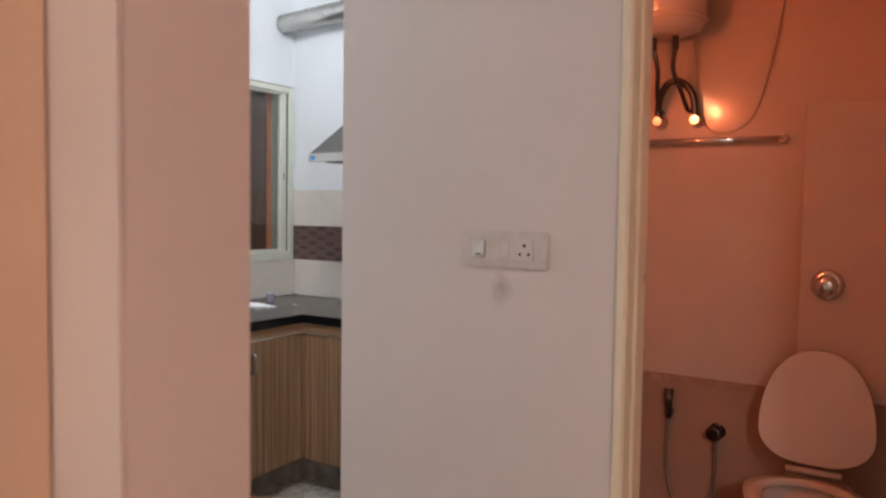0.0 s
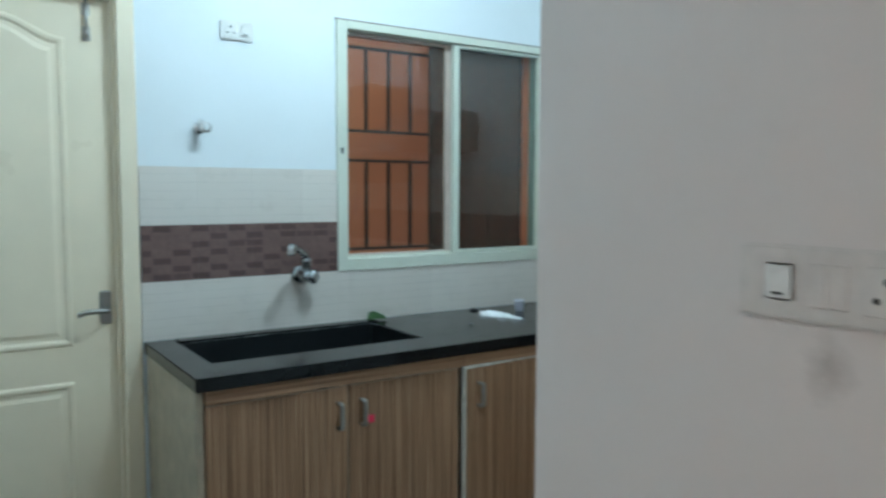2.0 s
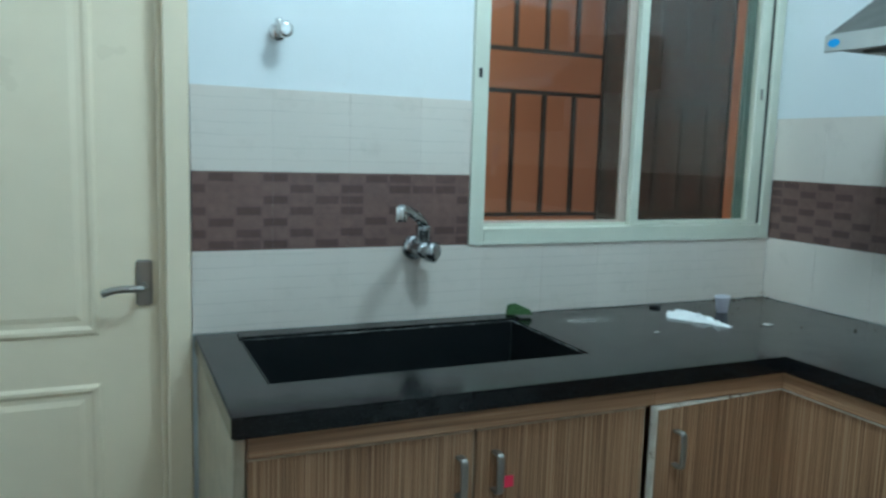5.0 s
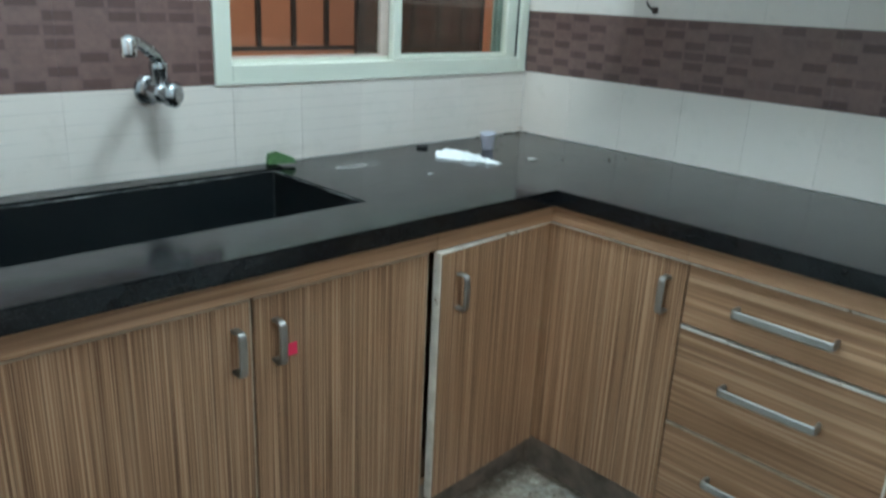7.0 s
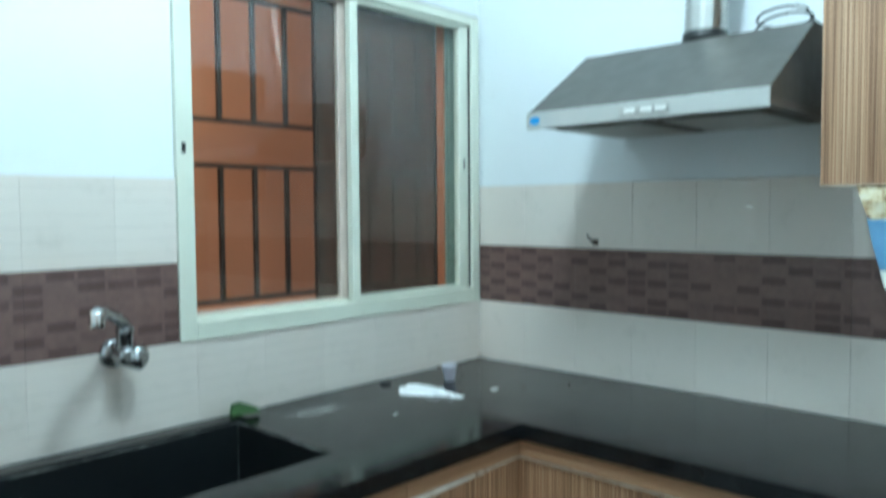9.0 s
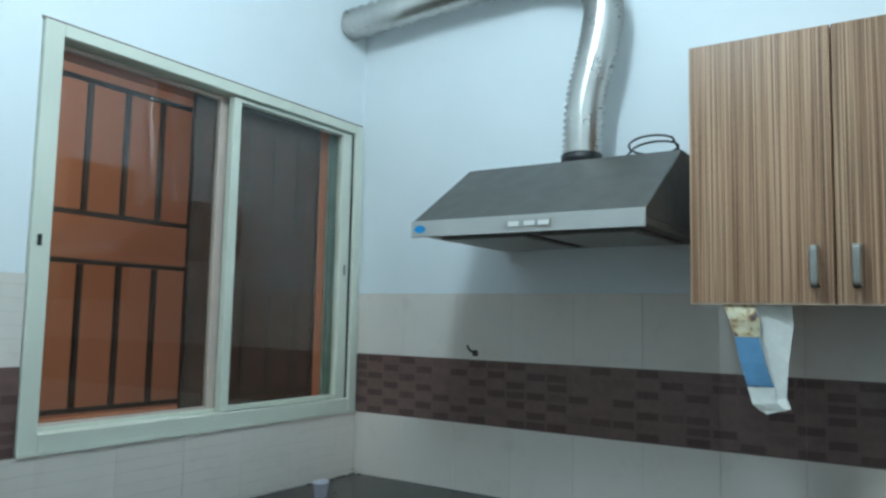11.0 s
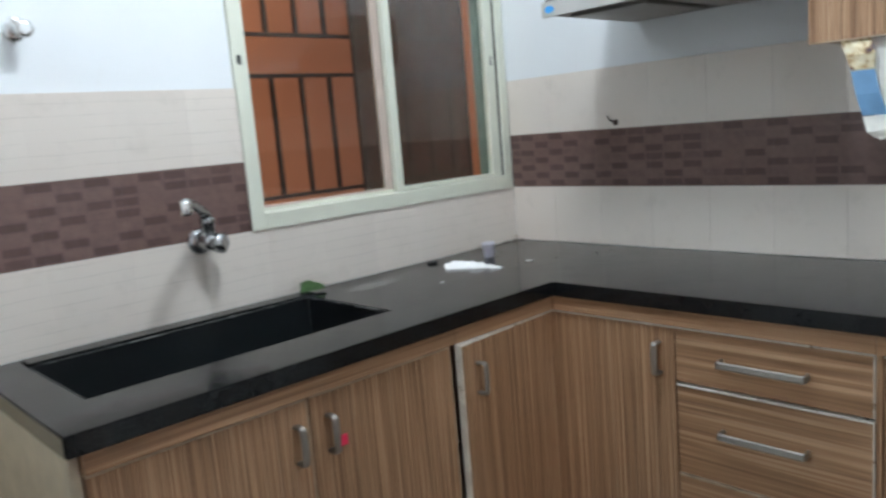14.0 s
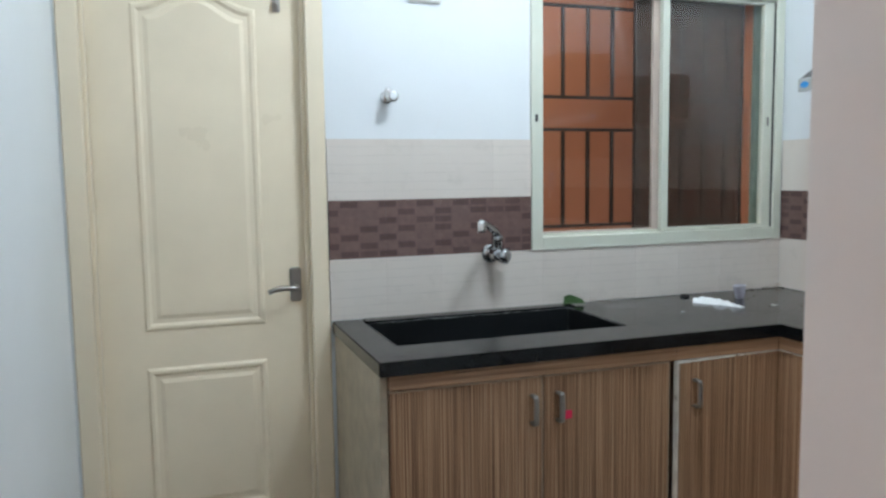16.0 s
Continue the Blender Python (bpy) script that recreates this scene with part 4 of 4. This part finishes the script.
def folded_tissue(length, width, seed):
    """A paper tissue folded over itself: broad at one end, drawn out to a point, with soft creases."""
    bm = bmesh.new()
    off = Vector((seed * 3.7, seed * 1.9, 0))
    rows = []
    for i in range(29):
        u = i / 28
        half = width / 2 * (0.55 + 0.9 * math.sin(math.pi * min(1.0, u * 1.15 + 0.12)) ** 0.8) * (1 - 0.55 * u)
        row = []
        for j in range(13):
            v = j / 6 - 1
            p = Vector(((u - 0.5) * length, v * half, 0))
            p.x += 0.012 * noise.noise(p * 45 + off)
            p.y += 0.010 * noise.noise(p * 38 + off * 2) + 0.010 * math.sin(u * 5.0)
            crease = abs(noise.noise(Vector((p.x * 30, p.y * 75, seed))))
            p.z = (1 - v * v) ** 0.5 * (0.003 + 0.008 * (1 - u) + 0.030 * crease * (0.3 + abs(noise.noise(Vector((u * 6, v * 1.2, seed + 4))))))
            row.append(bm.verts.new(p))
        rows.append(row)
    for a, b in zip(rows, rows[1:]):
        for j in range(12):
            bm.faces.new((a[j], a[j + 1], b[j + 1], b[j]))
    low = [[bm.verts.new((w.co.x, w.co.y, -0.0006)) for w in (row[0], row[-1])] for row in rows]
    for (a, b), (c, d) in zip(low, low[1:]):
        bm.faces.new((a, b, d, c))
    for k in range(28):
        bm.faces.new((rows[k][0], rows[k + 1][0], low[k + 1][0], low[k][0]))
        bm.faces.new((rows[k][-1], low[k][1], low[k + 1][1], rows[k + 1][-1]))
    bm.faces.new(rows[0] + [low[0][1], low[0][0]])
    bm.faces.new(rows[-1] + [low[-1][1], low[-1][0]])
    return bm


laid("tissue", folded_tissue(0.185, 0.085, 3), at(-0.496, -0.25, ZT, pose(0, 0, 0, 0, 0, -72)), TISSUE, "folded crumpled white paper tissue on the worktop", "tissue")
cup = thing("plastic_cup", "small crushed pale lilac plastic cup standing on the worktop", "cup")
part("wall", lathe([(0.0170, 0), (0.0250, 0.047), (0.0258, 0.0475), (0.0250, 0.0485), (0.0240, 0.047), (0.0158, 0.003), (0.0157, 0.0025)],
                   at(-0.345, -0.172, ZT + 0.001, pose(0, 0, 0, 3, -5, 0)) @ Matrix.Diagonal((1.0, 0.86, 1.0, 1)), 14), LILAC, cup)
laid("scourer", prism([(-0.036, 0), (0.038, 0), (0.03, 0.014), (-0.012, 0.032), (-0.03, 0.028)], 0.02, pose(0, 0, 0, 90, 0, 0), 0.004), at(-0.985, -0.05, 0.8352, pose(0, 0, 0, -12, 0, -14)), GREEN, "worn green scouring pad leaning at the sink corner", "scourer")
laid("bottle_cap", lathe([(0.017, 0), (0.018, 0.003), (0.017, 0.0075), (0.013, 0.0085)], Matrix(), 16), at(-0.505, -0.058, ZT), BLACK, "small black plastic cap on the worktop", "cap")
laid("paper_scrap", crumple(0.028, 0.014, 6, 4, 0.006, 8), at(-0.345, -0.35, ZT), PAPER, "small pale scrap on the worktop", "scrap")
laid("paper_scrap", crumple(0.014, 0.008, 4, 3, 0.003, 9), at(-0.72, -0.33, ZT), PAPER, "tiny pale scrap on the worktop", "scrap")

# printed packet hanging under the wall cabinet
packet = thing("paper_packet", "torn printed paper packet hanging below the wall cabinet", "packet")


def strip(points_l, points_r, thick=0.001):
    bm = bmesh.new()
    a = [bm.verts.new(p) for p in points_l]
    b = [bm.verts.new(p) for p in points_r]
    for k in range(len(a) - 1):
        bm.faces.new((a[k], b[k], b[k + 1], a[k + 1]))
    bmesh.ops.recalc_face_normals(bm, faces=bm.faces)
    bmesh.ops.solidify(bm, geom=bm.faces[:], thickness=thick)
    return bm


part("white_back", strip([(-0.292, -1.308, 1.394), (-0.295, -1.323, 1.33), (-0.293, -1.343, 1.25), (-0.298, -1.338, 1.19), (-0.302, -1.353, 1.165)],
                         [(-0.286, -1.404, 1.394), (-0.282, -1.406, 1.345), (-0.290, -1.396, 1.27), (-0.294, -1.392, 1.20), (-0.300, -1.401, 1.18)]), PAPER, packet)
part("printed_top", strip([(-0.302, -1.270, 1.394), (-0.308, -1.283, 1.36), (-0.306, -1.293, 1.325)], [(-0.300, -1.333, 1.394), (-0.312, -1.346, 1.36), (-0.304, -1.343, 1.325)]), PAPER_FOOD, packet, "faded food print")
part("blue_band", strip([(-0.306, -1.293, 1.323), (-0.309, -1.305, 1.27), (-0.305, -1.318, 1.222)], [(-0.304, -1.343, 1.323), (-0.308, -1.355, 1.27), (-0.304, -1.370, 1.222)]), PAPER_BLUE, packet, "blue printed band")
part("torn_end", strip([(-0.305, -1.318, 1.220), (-0.308, -1.328, 1.185), (-0.300, -1.343, 1.17)], [(-0.304, -1.370, 1.220), (-0.305, -1.376, 1.19), (-0.300, -1.393, 1.175)]), PAPER, packet)



def film_strip(bm, path, width, seed):
    """A twisted, creased strip of thin film along a path."""
    pts = smooth_path(path, 6)
    off = Vector((seed * 7.3, seed * 3.1, 0))
    rows = []
    for k, q in enumerate(pts):
        q = Vector(q)
        along = Vector(pts[min(k + 1, len(pts) - 1)]) - Vector(pts[max(k - 1, 0)])
        side = Vector((-along.y, along.x, 0.35 * along.length * noise.noise(q * 40 + off))).normalized()
        row = []
        for j in range(6):
            w = (j / 5 - 0.5) * width * (1 + 0.5 * noise.noise(q * 30 + off))
            p = q + side * w
            p.z += 0.010 * abs(noise.noise(p * 120 + off)) + 0.002
            row.append(bm.verts.new(p))
        rows.append(row)
    for ra, rb in zip(rows, rows[1:]):
        for j in range(5):
            bm.faces.new((ra[j], ra[j + 1], rb[j + 1], rb[j]))


def crushed(radius, stretch, seed):
    """A crushed film packet: a lump with sharp random folds."""
    bm = bmesh.new()
    bmesh.ops.create_icosphere(bm, subdivisions=4, radius=radius)
    off = Vector((seed * 5.1, seed * 2.3, seed))
    for v in bm.verts:
        q = v.co * 26 + off
        fold = abs(noise.noise(q)) * 0.75 + abs(noise.noise(q * 2.3)) * 0.35
        v.co = Vector(a * b for a, b in zip(v.co * (0.55 + 0.95 * fold), stretch))
    return bm


WX, WY = -0.895, -0.66
TAIL_A, TAIL_B, TAIL_C = (-1.18, -0.545, 0.0), (-1.10, -0.585, 0.008), (-1.03, -0.61, 0.004)
mass = join(crushed(0.052, (1.0, 0.72, 0.62), 4), None)
bmesh.ops.translate(mass, vec=(WX, WY, 0.026), verts=mass.verts)
flap = bmesh.new()
film_strip(flap, [(WX - 0.02, WY + 0.02, 0.03), (WX + 0.01, WY - 0.01, 0.052), (WX + 0.05, WY - 0.045, 0.03), (WX + 0.075, WY - 0.06, 0.004)], 0.05, 2)
film_strip(flap, [(WX - 0.05, WY - 0.02, 0.004), (WX - 0.01, WY - 0.05, 0.02), (WX + 0.04, WY - 0.075, 0.006)], 0.04, 5)
film_strip(flap, [(WX - 0.04, WY + 0.03, 0.02), (WX - 0.035, WY + 0.02, 0.058), (WX - 0.01, WY + 0.0, 0.066)], 0.03, 9)
bmesh.ops.recalc_face_normals(flap, faces=flap.faces)
bmesh.ops.solidify(flap, geom=flap.faces[:], thickness=0.0008)
join(flap, mass)
laid("plastic_wrapper", mass, at(0, 0, 0.0005), WRAPPER, "crushed glossy red and tan plastic wrapper on the floor", "wrapper")
tail = bmesh.new()
film_strip(tail, [TAIL_A, TAIL_B, TAIL_C, (WX - 0.05, WY + 0.01, 0.008)], 0.046, 14)
bmesh.ops.recalc_face_normals(tail, faces=tail.faces)
bmesh.ops.solidify(tail, geom=tail.faces[:], thickness=0.0008)
torn = laid("torn_wrapper", tail, at(0, 0, 0.0005), WRAPPER_PALE, "torn tan printed wrapper strip on the floor", "wrapper")
way = (Vector(TAIL_B) - Vector(TAIL_A)).normalized()
turn = math.degrees(math.atan2(way.y, way.x))
for along, across, length in ((0.02, -0.004, 0.012), (0.048, -0.004, 0.034), (0.06, 0.012, 0.05)):
    spot = Vector(TAIL_A) + way * along + Vector((-way.y, way.x, 0)) * across
    bar = box((-length / 2, -0.0045, 0), (length / 2, 0.0045, 0.0006))
    bmesh.ops.transform(bar, matrix=at(spot.x, spot.y, 0.0118, pose(0, 0, 0, 0, 0, turn)), verts=bar.verts)
    part("print", bar, WRAPPER_RED, torn, "red printed lettering bar")
laid("sweet_wrapper", crumple(0.045, 0.03, 8, 6, 0.018, 21), at(-0.528, -0.925, 0.0005, pose(0, 0, 0, 0, 0, 60)), WRAPPER, "small crumpled red-brown sweet wrapper", "wrapper")

rng = random.Random(5)
crumbs = bmesh.new()
for k in range(90):
    along = rng.random()
    if k % 2:
        cx0, cy0 = -0.56 - 0.5 * rng.random() ** 2, -0.60 - 0.75 * along
    else:
        cx0, cy0 = -0.60 - 0.75 * along, -0.57 - 0.4 * rng.random() ** 2
    r = rng.uniform(0.0015, 0.005)
    one = bmesh.new()
    bmesh.ops.create_icosphere(one, subdivisions=1, radius=r)
    bmesh.ops.transform(one, matrix=Matrix.LocRotScale((cx0, cy0, 0.0004 + r * 0.45), Euler((0, 0, rng.random() * 3)), (rng.uniform(0.8, 2.2), 1, 0.45)), verts=one.verts)
    join(one, crumbs)
grit = bmesh.new()
rng = random.Random(77)
for k in range(46):
    if k < 34:
        gx, gy = -0.012 - 0.22 * rng.random() ** 2, -0.014 - 0.03 * rng.random() ** 2
    else:
        gx, gy = -0.05 - 0.45 * rng.random(), -0.05 - 0.5 * rng.random()
    r = rng.uniform(0.0012, 0.0034)
    box((gx - r, gy - r * 0.7, 0.8303), (gx + r, gy + r * 0.7, 0.8303 + r * 0.9), 0.0, 1, grit)
tagged(ob_from("worktop_grit", grit, CRUMB), "specks of brown dirt on the worktop corner", "dirt", kind="stuff")
tagged(ob_from("floor_crumbs", crumbs, CRUMB), "scattered dry dirt crumbs on the floor", "dirt", kind="stuff")

# ---------------------------------------------------------------- doors of hall and bathroom
bath_door = tagged(new("door_2"), "cream painted door frame of the bathroom, door open", "door", kind="structure")
part("frame", blocks(((XS - 0.012, -2.543, 0), (XS + 0.118, -2.516, 2.0)), ((XS - 0.012, -3.369, 0), (XS + 0.118, -3.30, 2.0)), ((XS - 0.012, -3.369, 2.0), (XS + 0.118, -2.516, 2.059)), bevel=0.006), CREAM, bath_door)
part("stop", blocks(((XS + 0.03, -2.552, 0), (XS + 0.07, -2.5435, 1.988)), ((XS + 0.03, -3.2995, 0), (XS + 0.07, -3.287, 1.988)), ((XS + 0.03, -3.2995, 1.988), (XS + 0.07, -2.5435, 1.9995)), bevel=0.002), CREAM, bath_door)
hall_door = tagged(new("door_3"), "closed cream painted hall door in a cream frame", "door", kind="structure")
part("frame", blocks(((-2.775, -2.256, 0), (-2.71, -2.13, 2.0)), ((-3.559, -2.256, 0), (-3.494, -2.13, 2.0)), ((-3.559, -2.256, 2.0), (-2.71, -2.13, 2.059)), bevel=0.005), TAN, hall_door)
part("leaf", box((-3.493, -2.19, 0.006), (-2.776, -2.152, 1.998), 0.002), CREAM, hall_door)

# ---------------------------------------------------------------- bathroom
geyser = thing("water_heater", "white cylindrical water heater on the bathroom wall", "water heater")
gm = at(-0.27, -2.195, 0)
part("tank", lathe([(0.06, 2.0), (0.13, 2.012), (0.15, 2.05), (0.152, 2.44), (0.12, 2.49), (0.04, 2.5)], gm, 28), CERAMIC, geyser)
part("ring", lathe([(0.151, 2.045), (0.155, 2.05), (0.155, 2.06), (0.151, 2.065)], gm, 28), CERAMIC, geyser)
part("bracket", box((-0.125, -2.24, 2.15), (-0.1005, -2.11, 2.35), 0.003), STEEL, geyser)
for dy in (-0.042, 0.042):
    part("pipe_stub", tube([(-0.27, -2.195 + dy, 2.005), (-0.27, -2.195 + dy, 1.95)], 0.012, 12), DARK_METAL, geyser)
    part("hose", tube(smooth_path([(-0.27, -2.195 + dy, 1.955), (-0.25, -2.195 + dy * 0.7, 1.88), (-0.21, -2.20 + dy * 1.1, 1.80), (-0.15, -2.20 + dy * 1.3, 1.74), (-0.102, -2.20 + dy * 1.3, 1.735)]), 0.009, 10), DARK_CHROME, geyser, "braided dark chrome hose")
mixer = thing("shower_mixer", "dark chrome looped mixer pipe on the bathroom wall", "mixer")
part("loop", tube(smooth_path([(-0.14, -2.140, 1.69), (-0.15, -2.145, 1.78), (-0.16, -2.180, 1.84), (-0.16, -2.230, 1.845), (-0.15, -2.275, 1.79), (-0.14, -2.285, 1.69)]), 0.014, 12), DARK_CHROME, mixer)
for y in (-2.140, -2.285):
    part("valve", lathe([(0.028, 0), (0.024, 0.008), (0.016, 0.016), (0.018, 0.06)], at(-0.1005, y, 1.695, NX)), CHROME, mixer)
tagged(ob_from("heater_cable", tube(smooth_path([(-0.106, -2.60, 2.40), (-0.106, -2.585, 2.1), (-0.106, -2.54, 1.85), (-0.106, -2.49, 1.70), (-0.106, -2.41, 1.645), (-0.106, -2.33, 1.66), (-0.106, -2.285, 1.76), (-0.12, -2.28, 1.9), (-0.16, -2.27, 2.03)]), 0.003, 8), CABLE),
       "beige power cable hanging in a loop", "cable")
rail = thing("towel_rail", "chrome towel rail on the bathroom wall", "towel rail")
part("bar", tube([(-0.155, -2.615, 1.612), (-0.155, -1.96, 1.612)], 0.011, 12), CHROME, rail)
for y in (-2.605, -1.97):
    part("bracket", lathe([(0.02, 0), (0.018, 0.006), (0.011, 0.012), (0.014, 0.062)], at(-0.1005, y, 1.612, NX), 14), CHROME, rail)
flush = thing("flush_valve", "round chrome flush valve on the tiled casing", "flush valve")
part("plate", lathe([(0.052, 0), (0.056, 0.004), (0.05, 0.012), (0.038, 0.016)], at(-0.1555, -2.775, 1.08, NX)), CHROME, flush)
part("button", lathe([(0.034, 0), (0.038, 0.02), (0.031, 0.034), (0.01, 0.036)], at(-0.171, -2.775, 1.08, NX)), CHROME, flush)
spray = thing("health_faucet", "dark hand spray on a wall hook with hose", "hand spray")
part("head", tube([(-0.14, -2.215, 0.62), (-0.145, -2.215, 0.57), (-0.135, -2.215, 0.50)], [0.02, 0.016, 0.012], 12), DARK_CHROME, spray)
part("hook", box((-0.135, -2.228, 0.51), (-0.1005, -2.202, 0.535), 0.004), DARK_METAL, spray)
part("hose", tube(smooth_path([(-0.135, -2.215, 0.505), (-0.13, -2.21, 0.3), (-0.14, -2.26, 0.14), (-0.14, -2.34, 0.12), (-0.135, -2.395, 0.25), (-0.135, -2.40, 0.44)]), 0.006, 8), STEEL, spray)
angle = thing("angle_valve", "round dull angle valve on the bathroom wall", "valve")
part("flange", lathe([(0.035, 0), (0.03, 0.008), (0.014, 0.014), (0.014, 0.05)], at(-0.1005, -2.40, 0.47, NX)), DARK_CHROME, angle)
part("knob", lathe([(0.014, 0), (0.03, 0.006), (0.03, 0.022), (0.02, 0.028)], at(-0.145, -2.40, 0.472, NX)), DARK_CHROME, angle)

toilet = thing("toilet", "white ceramic toilet with its lid raised", "toilet")
tyc = -2.765


def egg(w, length, n=36, back=0.62, taper=0.08):
    """Egg-shaped outline: flat towards +x, rounded towards -x."""
    pts = []
    for k in range(n):
        a = 2 * math.pi * k / n
        x, y = math.cos(a), math.sin(a)
        pts.append((x * length / 2 * (back if x > 0 else 1.0), y * w / 2 * (1 - taper * max(0.0, -x))))
    return pts


def loft(rings):
    bm = bmesh.new()
    rows = [[bm.verts.new(p) for p in ring] for ring in rings]
    n = len(rows[0])
    for a, b in zip(rows, rows[1:]):
        for k in range(n):
            bm.faces.new((a[k], a[(k + 1) % n], b[(k + 1) % n], b[k])).smooth = True
    bm.faces.new(rows[0][::-1])
    bm.faces.new(rows[-1])
    return bm


cx = -0.52
part("bowl", loft([[(cx + 0.03 + x, tyc + y, z) for x, y in egg(w, le)] for z, w, le in ((0.001, 0.22, 0.36), (0.1, 0.2, 0.34), (0.22, 0.26, 0.42), (0.34, 0.35, 0.52), (0.395, 0.37, 0.54),
                                                                                        (0.398, 0.28, 0.42), (0.30, 0.22, 0.34), (0.24, 0.12, 0.18))]), CERAMIC, toilet)
part("pedestal", box((-0.35, tyc - 0.12, 0.001), (-0.157, tyc + 0.12, 0.385), 0.02, 3), CERAMIC, toilet)
seat = bmesh.new()
ro, ri = [(cx + 0.03 + x, tyc + y) for x, y in egg(0.375, 0.55)], [(cx + 0.02 + x, tyc + y) for x, y in egg(0.25, 0.40)]
rr = [[seat.verts.new((x, y, z)) for x, y in pts] for pts, z in ((ro, 0.400), (ro, 0.418), (ri, 0.420), (ri, 0.400))]
for a, b in ((rr[0], rr[1]), (rr[1], rr[2]), (rr[2], rr[3]), (rr[3], rr[0])):
    for k in range(36):
        seat.faces.new((a[k], a[(k + 1) % 36], b[(k + 1) % 36], b[k])).smooth = True
part("seat", seat, CERAMIC, toilet)


def lid_outline(w, up, down, n=20):
    """Rounded above, widest low down, with a blunt lower edge."""
    pts = []
    for k in range(2 * n):
        c, v = math.cos(math.pi * k / n), math.sin(math.pi * k / n)
        side = math.copysign(abs(c) ** (0.85 if v > 0 else 0.75), c)
        pts.append((side * w / 2, v * up if v > 0 else -down * abs(v) ** 0.9))
    return pts


part("lid", prism(lid_outline(0.375, 0.28, 0.12), 0.016, at(-0.245, tyc, 0.568, pose(0, 0, 0, 0, 9, 0) @ pose(0, 0, 0, 90, 0, -90)), 0.005), CERAMIC, toilet, "raised white toilet lid")
part("hinge", tube([(-0.265, tyc - 0.09, 0.424), (-0.265, tyc + 0.09, 0.424)], 0.012, 10), CERAMIC, toilet)

bulb = thing("wall_bulb", "warm glowing bulb in a wall holder", "light bulb")
part("holder", tube([(BULB[0], -1.9005, BULB[2] + 0.02), (BULB[0], -1.95, BULB[2] + 0.012)], 0.022, 14), WHITE_PLASTIC, bulb)
part("glass", lathe([(0.012, 0.04), (0.022, 0.025), (0.029, 0), (0.022, -0.02), (0.006, -0.029)], at(BULB[0], -1.985, BULB[2], pose(0, 0, 0, -60, 0, 0)), 16), HOT, bulb)

for where, text in ((KITCHEN_LAMP, "round white ceiling light in the kitchen"), (HALL_LAMP, "round white ceiling light in the hall")):
    fit_ob = thing("ceiling_light", text, "ceiling light", "ceiling lights")
    part("base", lathe([(0.13, 2.69), (0.135, 2.7195)], at(where[0], where[1], 0), 32), WHITE_PLASTIC, fit_ob)
    part("diffuser", lathe([(0.11, 2.675), (0.128, 2.682), (0.129, 2.6895)], at(where[0], where[1], 0), 32), LED, fit_ob)

# ---------------------------------------------------------------- wall tiles


def skewed(bm):
    """Follows the end wall, which is out of square."""
    for v in bm.verts:
        v.co.y += CORNER + SKEW * v.co.x
    return bm


def tile_run(wall, axis, edges, za, zb, material, fixed, flip=1):
    """One course of tiles on the window wall ('x'), the hood wall ('y') or the end wall ('s')."""
    for a, b in zip(edges, edges[1:]):
        g = 0.0005 if axis == "y" and material is not MOSAIC else 0.0002
        lo, hi = min(a, b) + g, max(a, b) - g
        if axis == "x":
            bm = box((lo, -0.0085, za + g), (hi, -0.0005, zb - g), 0.0002)
        elif axis == "y":
            bm = box((-0.0085, lo, za + g), (-0.0005, hi, zb - g), 0.0004)
        else:
            bm = skewed(box((lo, YS + 0.0005, za + g), (hi, YS + 0.0075, zb - g), 0.0004))
        part("tile", bm, material, wall)
    lo, hi = min(edges) + 0.002, max(edges) - 0.002
    back = {"x": ((lo, -0.0065, za), (hi, -0.0002, zb)), "y": ((-0.0065, lo, za), (-0.0002, hi, zb)), "s": ((lo, YS + 0.0002, za), (hi, YS + 0.0055, zb))}[axis]
    part("grout", skewed(box(*back)) if axis == "s" else box(*back), GROUT, wall)


Z0, Z1, Z2, Z3 = 0.8305, 1.033, 1.226, 1.427
win_edges = [-0.0085, -0.109] + [-0.109 - 0.195 * k for k in range(1, 9)] + [-1.8615]
left_edges = [-1.131, -1.279, -1.474, -1.669, -1.8615]
hood_edges = [-0.0085] + [-0.006 - 0.1975 * k for k in range(1, 9)] + [YS + 0.027]
side_edges = [-0.009, -0.2, -0.4, -0.6]
tile_run(wall_window, "x", win_edges, Z0, Z1, TILE, 0)
tile_run(wall_window, "x", left_edges, Z1, Z2, MOSAIC, 0)
tile_run(wall_window, "x", left_edges, Z2, Z3, TILE, 0)
for za, zb, mt in ((Z0, Z1, TILE_PLAIN), (Z1, Z2, MOSAIC), (Z2, Z3, TILE_PLAIN)):
    tile_run(wall_hood, "y", hood_edges, za, zb, mt, 0)
    tile_run(wall_side, "s", side_edges, za, zb, mt, 0)
